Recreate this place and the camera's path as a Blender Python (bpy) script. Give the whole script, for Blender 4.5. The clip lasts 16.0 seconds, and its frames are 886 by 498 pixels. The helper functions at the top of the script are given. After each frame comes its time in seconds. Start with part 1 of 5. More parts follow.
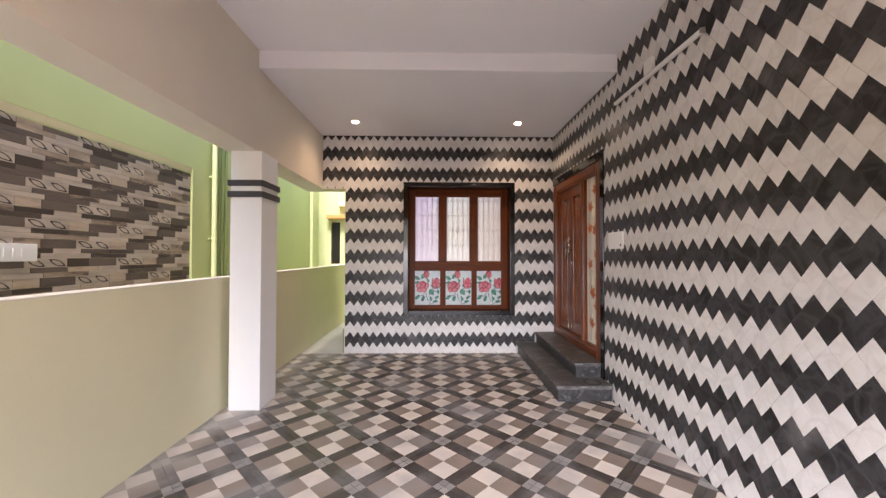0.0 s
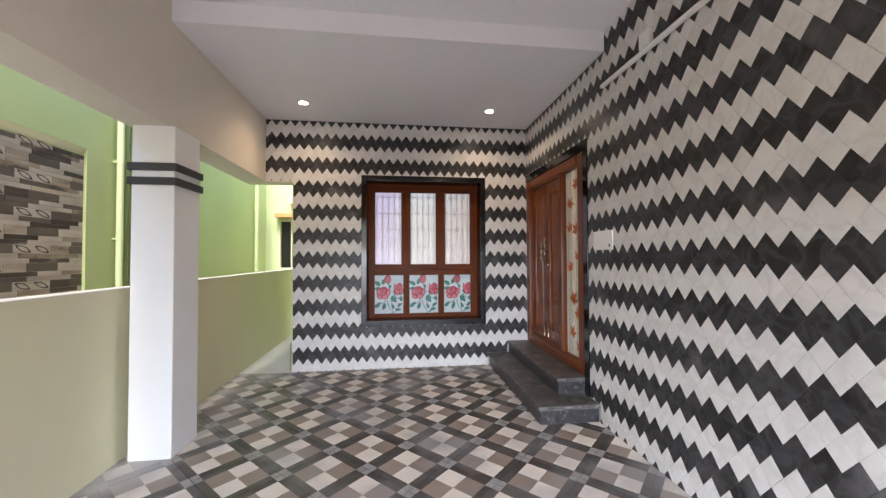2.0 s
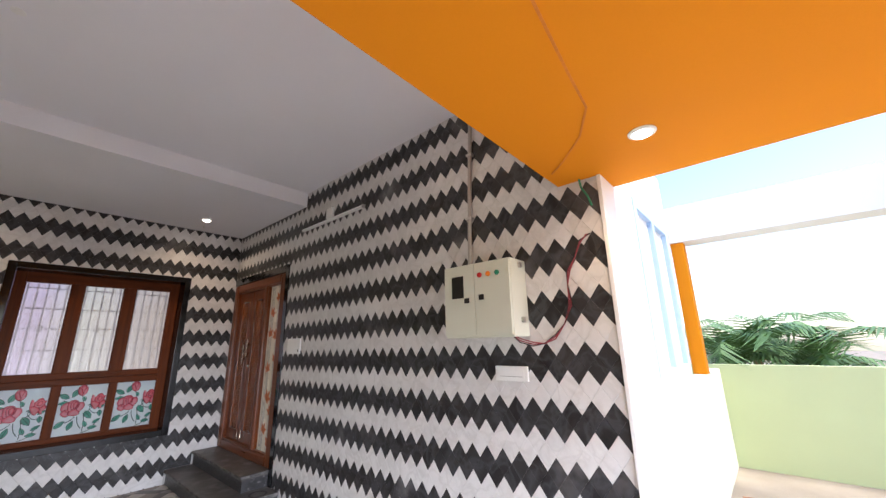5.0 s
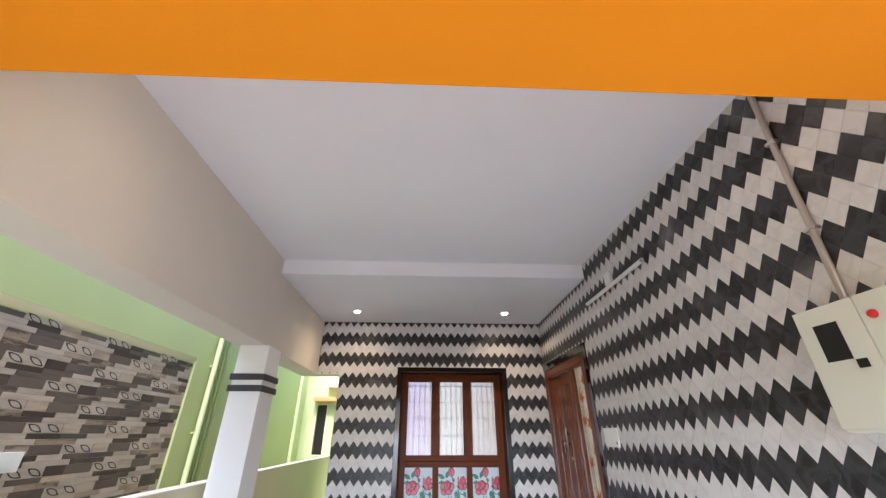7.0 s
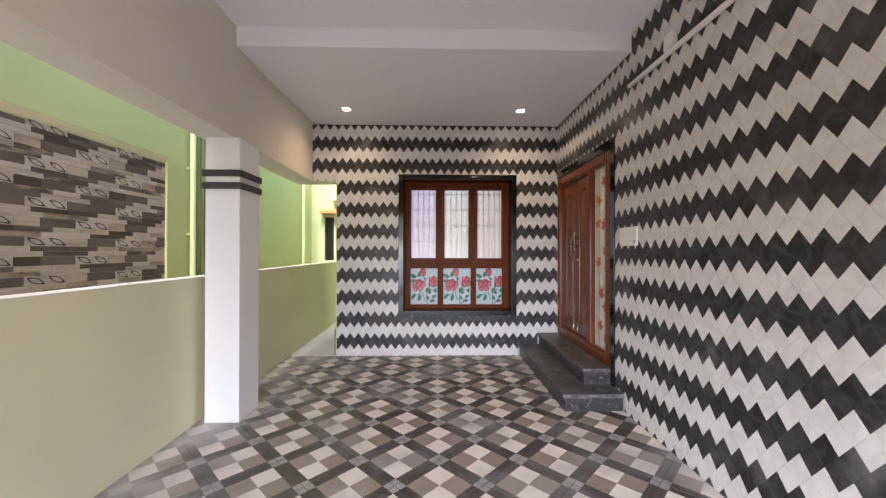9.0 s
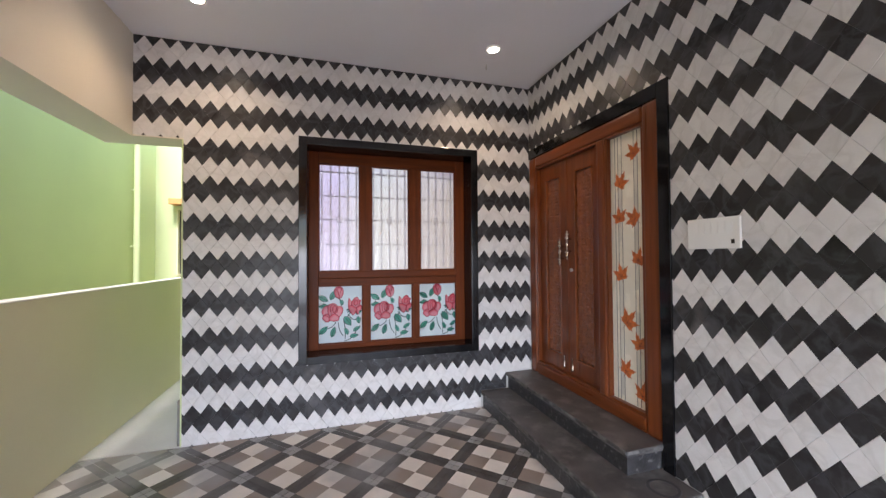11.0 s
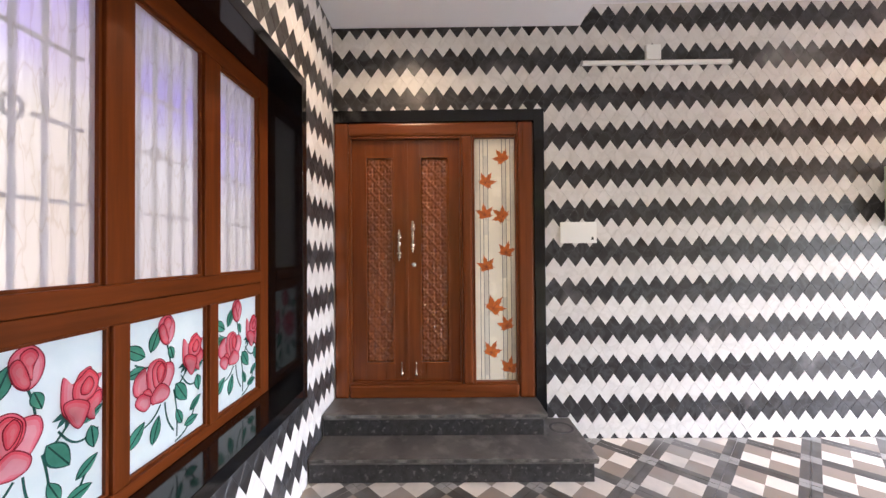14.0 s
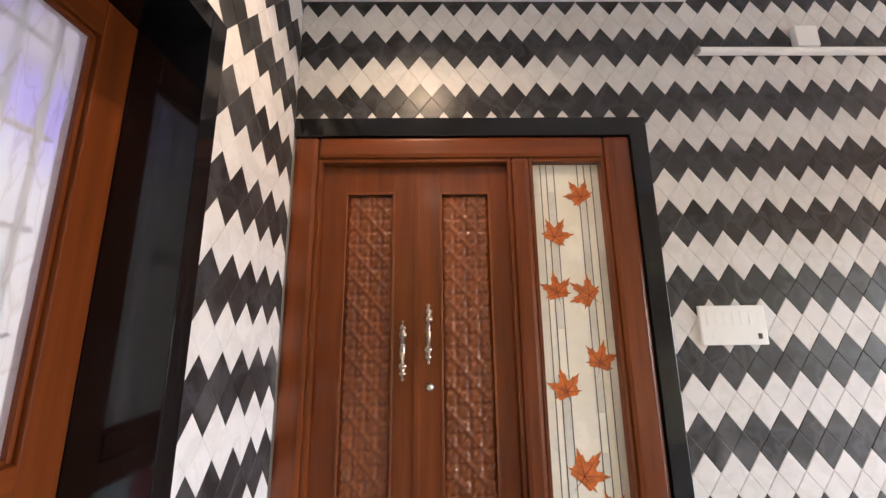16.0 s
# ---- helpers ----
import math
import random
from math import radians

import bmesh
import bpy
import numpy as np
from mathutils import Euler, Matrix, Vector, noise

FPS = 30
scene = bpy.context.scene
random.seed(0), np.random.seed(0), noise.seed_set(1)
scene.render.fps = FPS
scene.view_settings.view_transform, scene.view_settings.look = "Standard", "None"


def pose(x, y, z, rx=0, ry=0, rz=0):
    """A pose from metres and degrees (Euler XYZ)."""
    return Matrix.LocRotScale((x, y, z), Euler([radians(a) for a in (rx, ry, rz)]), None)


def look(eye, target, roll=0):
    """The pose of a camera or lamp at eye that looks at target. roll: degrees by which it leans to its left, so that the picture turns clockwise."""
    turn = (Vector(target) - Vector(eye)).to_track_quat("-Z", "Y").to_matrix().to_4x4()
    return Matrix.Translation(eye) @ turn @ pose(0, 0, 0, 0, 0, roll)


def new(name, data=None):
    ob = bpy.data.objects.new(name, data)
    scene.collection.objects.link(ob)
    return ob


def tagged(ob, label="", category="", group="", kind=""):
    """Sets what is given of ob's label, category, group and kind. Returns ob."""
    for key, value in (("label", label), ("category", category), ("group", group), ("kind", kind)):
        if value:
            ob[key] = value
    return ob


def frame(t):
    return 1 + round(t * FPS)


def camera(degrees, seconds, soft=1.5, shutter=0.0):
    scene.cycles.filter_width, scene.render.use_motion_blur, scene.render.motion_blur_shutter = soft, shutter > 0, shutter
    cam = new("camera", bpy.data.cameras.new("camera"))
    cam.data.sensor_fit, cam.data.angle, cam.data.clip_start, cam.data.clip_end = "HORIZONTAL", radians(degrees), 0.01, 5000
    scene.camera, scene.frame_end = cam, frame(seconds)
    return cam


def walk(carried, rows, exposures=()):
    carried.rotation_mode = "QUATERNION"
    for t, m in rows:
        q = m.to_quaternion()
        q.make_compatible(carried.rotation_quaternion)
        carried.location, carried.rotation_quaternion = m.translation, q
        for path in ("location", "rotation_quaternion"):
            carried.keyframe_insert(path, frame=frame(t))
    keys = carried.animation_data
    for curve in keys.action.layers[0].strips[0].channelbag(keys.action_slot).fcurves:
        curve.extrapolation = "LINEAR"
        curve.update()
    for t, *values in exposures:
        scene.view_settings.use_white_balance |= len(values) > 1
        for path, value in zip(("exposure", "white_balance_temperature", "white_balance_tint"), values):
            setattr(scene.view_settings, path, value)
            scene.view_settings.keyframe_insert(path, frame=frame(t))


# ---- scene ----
cam = camera(101.0, 16.0, soft=1.45)
PATH = [
    (0, (0.155, -0.098, 1.445), (0.19, 1.902, 1.479), 0.1),
    (0.5, (0.123, 0.281, 1.458), (0.168, 2.28, 1.493), 0.1),
    (1, (0.146, 0.622, 1.452), (0.186, 2.622, 1.489), -0.1),
    (1.5, (0.153, 0.652, 1.465), (0.201, 2.651, 1.504), 0.0),
    (2, (0.144, 0.46, 1.452), (0.386, 2.445, 1.496), -0.2),
    (2.5, (0.121, 0.229, 1.46), (0.644, 2.159, 1.496), -0.4),
    (3, (0.045, -0.01, 1.465), (0.895, 1.8, 1.498), -0.6),
    (3.5, (-0.073, -0.233, 1.492), (1.116, 1.375, 1.507), -1.0),
    (3.7, (-0.086, -0.327, 1.481), (1.206, 1.201, 1.495), -1.1),
    (4.2, (-0.12, -0.44, 1.5), (1.405, 0.845, 1.605), -1.2),
    (4.75, (-0.15, -0.53, 1.56), (1.41, 0.667, 1.924), -1.0),
    (5.3, (-0.15, -0.585, 1.61), (1.09, 0.842, 2.264), -0.8),
    (5.8, (-0.114, -0.576, 1.639), (0.627, 1.083, 2.475), -0.6),
    (6, (-0.062, -0.546, 1.643), (0.483, 1.178, 2.498), -0.5),
    (6.3, (0.054, -0.518, 1.651), (0.349, 1.261, 2.518), -0.5),
    (6.5, (0.097, -0.512, 1.641), (0.274, 1.272, 2.528), -0.2),
    (7, (0.114, -0.459, 1.612), (0.187, 1.322, 2.52), 0.0),
    (7.5, (0.137, -0.363, 1.527), (0.199, 1.548, 2.115), 0.1),
    (8, (0.155, -0.307, 1.456), (0.208, 1.689, 1.567), 0.0),
    (8.2, (0.189, -0.275, 1.456), (0.231, 1.724, 1.462), 0.1),
    (10.3, (0.151, 1.444, 1.474), (0.199, 3.442, 1.523), 0.0),
    (10.5, (0.152, 1.593, 1.468), (0.259, 3.59, 1.526), -0.1),
    (11, (-0.053, 1.956, 1.478), (0.524, 3.871, 1.519), -0.4),
    (11.5, (-0.315, 2.473, 1.481), (0.794, 4.138, 1.515), -0.5),
    (12, (-0.594, 3.012, 1.45), (0.944, 4.291, 1.488), -0.4),
    (12.5, (-0.734, 3.572, 1.456), (1.08, 4.412, 1.479), -0.3),
    (13, (-0.815, 4.111, 1.426), (1.154, 4.462, 1.449), -0.3),
    (13.5, (-0.917, 4.407, 1.432), (1.082, 4.437, 1.461), -0.4),
    (14, (-0.951, 4.435, 1.436), (1.049, 4.449, 1.462), -0.5),
    (14.5, (-0.921, 4.44, 1.435), (1.078, 4.455, 1.465), -0.5),
    (15, (-0.626, 4.467, 1.476), (1.373, 4.479, 1.513), -0.4),
    (15.5, (-0.196, 4.551, 1.536), (1.794, 4.552, 1.744), -0.3),
    (16, (0.325, 4.646, 1.616), (2.285, 4.618, 2.011), -0.7),
]
walk(cam, [(t, look(eye, target, roll)) for t, eye, target, roll in PATH],
     exposures=[(t, stops, kelvin, tint) for t, stops, kelvin, tint in (
         (0, 2.14, 6850, 22), (1.5, 2.14, 6750, 21), (2, 2.14, 6260, 14), (2.5, 2.12, 6260, 15), (3, 2.14, 6450, 18), (3.4, 2.14, 6450, 19), (3.7, 1.64, 6500, 19), (4.3, 1.6, 6400, 18), (5.2, 1.9, 6250, 17),
         (5.8, 2.22, 6400, 19), (6.5, 2.3, 5950, 15), (7.5, 2.18, 6000, 13), (8, 2.12, 6400, 18), (10.5, 2.09, 6400, 16), (11, 2.22, 6100, 17), (12, 2.44, 6300, 18), (12.5, 2.62, 6300, 18), (13.0, 2.76, 6350, 18), (13.5, 2.98, 6300, 18),
         (15, 2.96, 6350, 18), (16, 3.06, 6300, 17))])

# ---- light ----
world = bpy.data.worlds.new("world")
scene.world = world
world.use_nodes = True
wn = world.node_tree.nodes
sky = wn.new("ShaderNodeTexSky")
sky.sky_type, sky.sun_disc = "NISHITA", False
sky.sun_elevation, sky.sun_rotation = radians(57), radians(177)
wn["Background"].inputs["Strength"].default_value = 0.13
world.node_tree.links.new(sky.outputs[0], wn["Background"].inputs["Color"])
sun = new("sun", bpy.data.lights.new("sun", "SUN"))
sun.data.energy, sun.data.angle, sun.data.color = 1.5, radians(14), (1.0, 0.96, 0.90)
sun.matrix_world = look((0.3, -6.4, 10.1), (0, 0, 0))
LAMP_WATTS = 1.55
# fill lamp added outside the entrance to brighten the floor and low walls
opening = new("entrance_fill", bpy.data.lights.new("entrance_fill", "AREA"))
opening.data.shape, opening.data.size, opening.data.size_y = "RECTANGLE", 3.4, 1.7
opening.data.energy, opening.data.color, opening.data.spread = 27.5, (0.88, 0.94, 1.0), radians(80)
opening.matrix_world = look((0.2, -1.9, 0.95), (0.9, 1.1, -0.75))

# ---- plan, metres ----
XR, YF = 1.895, 5.31            # tiled faces of the right and the far wall
ZLOW, ZHIGH, YSTEP = 3.215, 3.385, 3.365
XB0, XB1, ZBEAM = -1.82, -1.53, 2.422
XP0, XP1, ZPAR = -1.96, -1.84, 1.226
XL = -2.5                       # neighbour's wall
XE = -1.19                      # left end of the far wall
ZORANGE, YORANGE = 2.507, 0.262


# ---- helpers ----
def part(name, bm, material, parent=None, label="", smooth=False):
    me = bpy.data.meshes.new(name)
    bmesh.ops.recalc_face_normals(bm, faces=bm.faces[:])
    bm.to_mesh(me)
    bm.free()
    for m in (material if isinstance(material, (list, tuple)) else [material]):
        me.materials.append(m)
    if smooth:
        for p in me.polygons:
            p.use_smooth = True
    ob = new(name, me)
    if parent:
        ob.parent = parent
    return tagged(ob, label) if label else ob


def thing(name, label, category, group="", at=(0, 0, 0)):
    ob = new(name)
    ob.empty_display_size = 0.05
    ob.location = at
    return tagged(ob, label, category, group)


def box(bm, x0, x1, y0, y1, z0, z1, bevel=0.0, mi=0):
    vs = [bm.verts.new((x, y, z)) for x in (x0, x1) for y in (y0, y1) for z in (z0, z1)]
    fs = [bm.faces.new([vs[i] for i in f]) for f in
          ((0, 1, 3, 2), (4, 6, 7, 5), (0, 4, 5, 1), (2, 3, 7, 6), (0, 2, 6, 4), (1, 5, 7, 3))]
    for f in fs:
        f.material_index = mi
    if bevel:
        es = list({e for f in fs for e in f.edges})
        bmesh.ops.bevel(bm, geom=es, offset=bevel, segments=2, profile=0.6, affect="EDGES", material=mi)
    return bm


def boxes(*dims, bevel=0.0):
    bm = bmesh.new()
    for d in dims:
        box(bm, *d, bevel=bevel)
    return bm


def lathe(profile, m, n=16):
    """A turned solid: profile of (radius, height) round the z axis of the pose m."""
    bm = bmesh.new()
    rings = []
    for r, h in profile:
        rings.append([bm.verts.new(m @ Vector((r * math.cos(2 * math.pi * k / n), r * math.sin(2 * math.pi * k / n), h)))
                      for k in range(n)])
    for a, b in zip(rings, rings[1:]):
        for k in range(n):
            bm.faces.new((a[k], a[(k + 1) % n], b[(k + 1) % n], b[k]))
    bm.faces.new(rings[0]), bm.faces.new(rings[-1])
    return bm


def tube(points, r, n=8):
    """A round tube along a line of points."""
    bm = bmesh.new()
    pts = [Vector(p) for p in points]
    rings = []
    for i, p in enumerate(pts):
        d = (pts[min(i + 1, len(pts) - 1)] - pts[max(i - 1, 0)]).normalized()
        a = d.orthogonal().normalized() if abs(d.z) > 0.9 else d.cross(Vector((0, 0, 1))).normalized()
        b = d.cross(a)
        rings.append([bm.verts.new(p + r * (math.cos(2 * math.pi * k / n) * a + math.sin(2 * math.pi * k / n) * b)) for k in range(n)])
    for s, e in zip(rings, rings[1:]):
        for k in range(n):
            bm.faces.new((s[k], s[(k + 1) % n], e[(k + 1) % n], e[k]))
    bm.faces.new(rings[0]), bm.faces.new(rings[-1])
    return bm


def sheet(bm, outline, lift, thick, to, mi=0):
    """A thin plate of the outline (u, v), thick metres deep, placed by to(u, v, w)."""
    a = [bm.verts.new(to(u, v, lift)) for u, v in outline]
    b = [bm.verts.new(to(u, v, lift + thick)) for u, v in outline]
    f = bm.faces.new(b)
    f.material_index = mi
    for i in range(len(a)):
        g = bm.faces.new((a[i], a[(i + 1) % len(a)], b[(i + 1) % len(a)], b[i]))
        g.material_index = mi


# ---- materials ----
def material(name, colour, rough=0.6, metal=0.0, spread=0.1, scale=3.0, grain=60.0, bump=0.15, stretch=(1, 1, 1),
             dirt=None, dirt_at=0.62, dirt_scale=1.7, rand=0.0, spec=0.5, coat=0.0):
    """A surface with stains at one scale, grain at another and a fine relief, in world size."""
    m = bpy.data.materials.new(name)
    m.use_nodes = True
    nt = m.node_tree
    nd, ln = nt.nodes, nt.links
    bs = nd["Principled BSDF"]
    geo = nd.new("ShaderNodeNewGeometry")
    mp = nd.new("ShaderNodeMapping")
    mp.inputs["Scale"].default_value = stretch
    ln.new(geo.outputs["Position"], mp.inputs["Vector"])
    big, small = nd.new("ShaderNodeTexNoise"), nd.new("ShaderNodeTexNoise")
    for n, s in ((big, scale), (small, grain)):
        n.inputs["Scale"].default_value, n.inputs["Detail"].default_value = s, 5
        ln.new(mp.outputs[0], n.inputs["Vector"])
    add = nd.new("ShaderNodeMath")
    add.operation = "MULTIPLY_ADD"
    add.inputs[1].default_value = 0.35
    ln.new(small.outputs["Fac"], add.inputs[0])
    ln.new(big.outputs["Fac"], add.inputs[2])
    value = add.outputs[0]
    if rand:
        info = nd.new("ShaderNodeObjectInfo")
        tot = nd.new("ShaderNodeMath")
        tot.operation = "ADD"
        ln.new(info.outputs["Random"], tot.inputs[0])
        ln.new(geo.outputs["Random Per Island"], tot.inputs[1])
        fr = nd.new("ShaderNodeMath")
        fr.operation = "FRACT"
        ln.new(tot.outputs[0], fr.inputs[0])
        mix = nd.new("ShaderNodeMath")
        mix.operation = "MULTIPLY_ADD"
        mix.inputs[1].default_value = rand
        ln.new(fr.outputs[0], mix.inputs[0])
        ln.new(value, mix.inputs[2])
        value = mix.outputs[0]
    rampn = nd.new("ShaderNodeValToRGB")
    mid = 0.67 + rand / 2
    e = rampn.color_ramp.elements
    e[0].position, e[1].position = max(0.0, mid - 0.3 - rand / 2), min(1.0, mid + 0.3 + rand / 2)
    e[0].color = (*[c * (1 - spread) for c in colour], 1)
    e[1].color = (*[min(0.95, c * (1 + spread)) for c in colour], 1)
    ln.new(value, rampn.inputs[0])
    col = rampn.outputs[0]
    if dirt:
        dn = nd.new("ShaderNodeTexNoise")
        dn.inputs["Scale"].default_value, dn.inputs["Detail"].default_value = dirt_scale, 8
        ln.new(geo.outputs["Position"], dn.inputs["Vector"])
        dr = nd.new("ShaderNodeValToRGB")
        dr.color_ramp.elements[0].position, dr.color_ramp.elements[1].position = dirt_at - 0.08, dirt_at + 0.1
        ln.new(dn.outputs["Fac"], dr.inputs[0])
        mx = nd.new("ShaderNodeMix")
        mx.data_type = "RGBA"
        ln.new(dr.outputs[0], mx.inputs["Factor"])
        ln.new(col, mx.inputs["A"])
        mx.inputs["B"].default_value = (*dirt, 1)
        col = mx.outputs["Result"]
    ln.new(col, bs.inputs["Base Color"])
    rr = nd.new("ShaderNodeMapRange")
    rr.inputs["To Min"].default_value, rr.inputs["To Max"].default_value = max(0.02, rough - 0.08), min(1, rough + 0.1)
    ln.new(big.outputs["Fac"], rr.inputs["Value"])
    ln.new(rr.outputs[0], bs.inputs["Roughness"])
    bs.inputs["Metallic"].default_value = metal
    bs.inputs["Specular IOR Level"].default_value = spec
    bs.inputs["Coat Weight"].default_value, bs.inputs["Coat Roughness"].default_value = coat, 0.16
    if bump:
        bp = nd.new("ShaderNodeBump")
        bp.inputs["Strength"].default_value, bp.inputs["Distance"].default_value = bump, 0.004
        ln.new(small.outputs["Fac"], bp.inputs["Height"])
        ln.new(bp.outputs[0], bs.inputs["Normal"])
    return m


def wood(name, colour, axis="z", rough=0.35, coat=0.30, spec=0.25):
    """Polished wood with a long grain along one axis."""
    s = {"x": (0.6, 9, 9), "y": (9, 0.6, 9), "z": (9, 9, 0.6)}[axis]
    return material(name, colour, rough, spread=0.4, scale=2.2, grain=9, bump=0.1, stretch=s, coat=coat, spec=spec)


def stone_tile(name, colour, vein, rough, spread, rand, dirt=None):
    """A glazed tile with soft cloudy veins."""
    m = material(name, colour, rough, spread=spread, scale=14, grain=90, bump=0.05, rand=rand, spec=0.3, dirt=dirt, dirt_at=0.675, dirt_scale=2.3)
    nt = m.node_tree
    bs = nt.nodes["Principled BSDF"]
    src = bs.inputs["Base Color"].links[0].from_socket
    geo = nt.nodes.new("ShaderNodeNewGeometry")
    vn = nt.nodes.new("ShaderNodeTexNoise")
    vn.inputs["Scale"].default_value, vn.inputs["Detail"].default_value, vn.inputs["Distortion"].default_value = 7, 8, 0.7
    nt.links.new(geo.outputs["Position"], vn.inputs["Vector"])
    rp = nt.nodes.new("ShaderNodeValToRGB")
    el = rp.color_ramp.elements
    el[0].position, el[1].position = 0.42, 0.58
    el[0].color = el[1].color = (0, 0, 0, 1)
    peak = rp.color_ramp.elements.new(0.5)
    peak.color = (0.55, 0.55, 0.55, 1)
    nt.links.new(vn.outputs["Fac"], rp.inputs[0])
    mx = nt.nodes.new("ShaderNodeMix")
    mx.data_type = "RGBA"
    nt.links.new(rp.outputs[0], mx.inputs["Factor"])
    nt.links.new(src, mx.inputs["A"])
    mx.inputs["B"].default_value = (*vein, 1)
    nt.links.new(mx.outputs["Result"], bs.inputs["Base Color"])
    return m


def glow(name, colour, strength):
    m = bpy.data.materials.new(name)
    m.use_nodes = True
    b = m.node_tree.nodes["Principled BSDF"]
    b.inputs["Base Color"].default_value = (0.8, 0.8, 0.8, 1)
    b.inputs["Emission Color"].default_value, b.inputs["Emission Strength"].default_value = (*colour, 1), strength
    return m


def painted_glass(name, colour, through_share=0.6, spread=0.06):
    """Glass with a coat of paint, through which light passes scattered."""
    m = material(name, colour, 0.25, spread=spread, scale=7, grain=50, bump=0.02)
    nt = m.node_tree
    bs = nt.nodes["Principled BSDF"]
    tr = nt.nodes.new("ShaderNodeBsdfTranslucent")
    nt.links.new(bs.inputs["Base Color"].links[0].from_socket, tr.inputs["Color"])
    mx = nt.nodes.new("ShaderNodeMixShader")
    mx.inputs[0].default_value = through_share
    nt.links.new(bs.outputs[0], mx.inputs[1])
    nt.links.new(tr.outputs[0], mx.inputs[2])
    nt.links.new(mx.outputs[0], nt.nodes["Material Output"].inputs["Surface"])
    return m


def figured_glass(name):
    """Obscured glass with a hammered relief, which blurs what stands behind it."""
    m = bpy.data.materials.new(name)
    m.use_nodes = True
    nt = m.node_tree
    nt.nodes.remove(nt.nodes["Principled BSDF"])
    geo = nt.nodes.new("ShaderNodeNewGeometry")
    vo = nt.nodes.new("ShaderNodeTexVoronoi")
    vo.feature = "SMOOTH_F1"
    vo.inputs["Scale"].default_value = 17
    mp = nt.nodes.new("ShaderNodeMapping")
    mp.inputs["Scale"].default_value = (2.0, 1.0, 0.38)
    ns = nt.nodes.new("ShaderNodeTexNoise")
    ns.inputs["Scale"].default_value, ns.inputs["Distortion"].default_value = 8, 2
    nt.links.new(geo.outputs["Position"], mp.inputs["Vector"])
    nt.links.new(mp.outputs[0], vo.inputs["Vector"])
    nt.links.new(mp.outputs[0], ns.inputs["Vector"])
    ad = nt.nodes.new("ShaderNodeMath")
    nt.links.new(vo.outputs["Distance"], ad.inputs[0])
    nt.links.new(ns.outputs["Fac"], ad.inputs[1])
    bp = nt.nodes.new("ShaderNodeBump")
    bp.inputs["Strength"].default_value, bp.inputs["Distance"].default_value = 0.38, 0.010
    nt.links.new(ad.outputs[0], bp.inputs["Height"])
    rf, gl, tl = (nt.nodes.new("ShaderNodeBsdf" + k) for k in ("Refraction", "Glossy", "Translucent"))
    rf.inputs["Roughness"].default_value, rf.inputs["IOR"].default_value = 0.30, 1.16
    gl.inputs["Roughness"].default_value = 0.22
    tl.inputs["Color"].default_value = (0.9, 0.9, 0.92, 1)
    for s in (rf, gl):
        nt.links.new(bp.outputs[0], s.inputs["Normal"])
    # cell edges darkened in the colour, imitating how the relief bends light
    ve = nt.nodes.new("ShaderNodeTexVoronoi")
    ve.feature = "DISTANCE_TO_EDGE"
    ve.inputs["Scale"].default_value = 13
    warp = nt.nodes.new("ShaderNodeVectorMath")
    warp.operation = "MULTIPLY_ADD"
    warp.inputs[1].default_value = (0.06, 0.06, 0.06)
    nt.links.new(ns.outputs["Color"], warp.inputs[0])
    nt.links.new(mp.outputs[0], warp.inputs[2])
    nt.links.new(warp.outputs[0], ve.inputs["Vector"])
    er = nt.nodes.new("ShaderNodeValToRGB")
    er.color_ramp.elements[0].position, er.color_ramp.elements[0].color = 0.0, (0.86, 0.84, 0.80, 1)
    er.color_ramp.elements[1].position, er.color_ramp.elements[1].color = 0.05, (0.98, 0.98, 0.98, 1)
    nt.links.new(ve.outputs["Distance"], er.inputs[0])
    nt.links.new(er.outputs[0], rf.inputs["Color"])
    a, b = nt.nodes.new("ShaderNodeMixShader"), nt.nodes.new("ShaderNodeMixShader")
    a.inputs[0].default_value, b.inputs[0].default_value = 0.20, 0.022
    nt.links.new(rf.outputs[0], a.inputs[1])
    nt.links.new(tl.outputs[0], a.inputs[2])
    nt.links.new(a.outputs[0], b.inputs[1])
    nt.links.new(gl.outputs[0], b.inputs[2])
    nt.links.new(b.outputs[0], nt.nodes["Material Output"].inputs["Surface"])
    return m


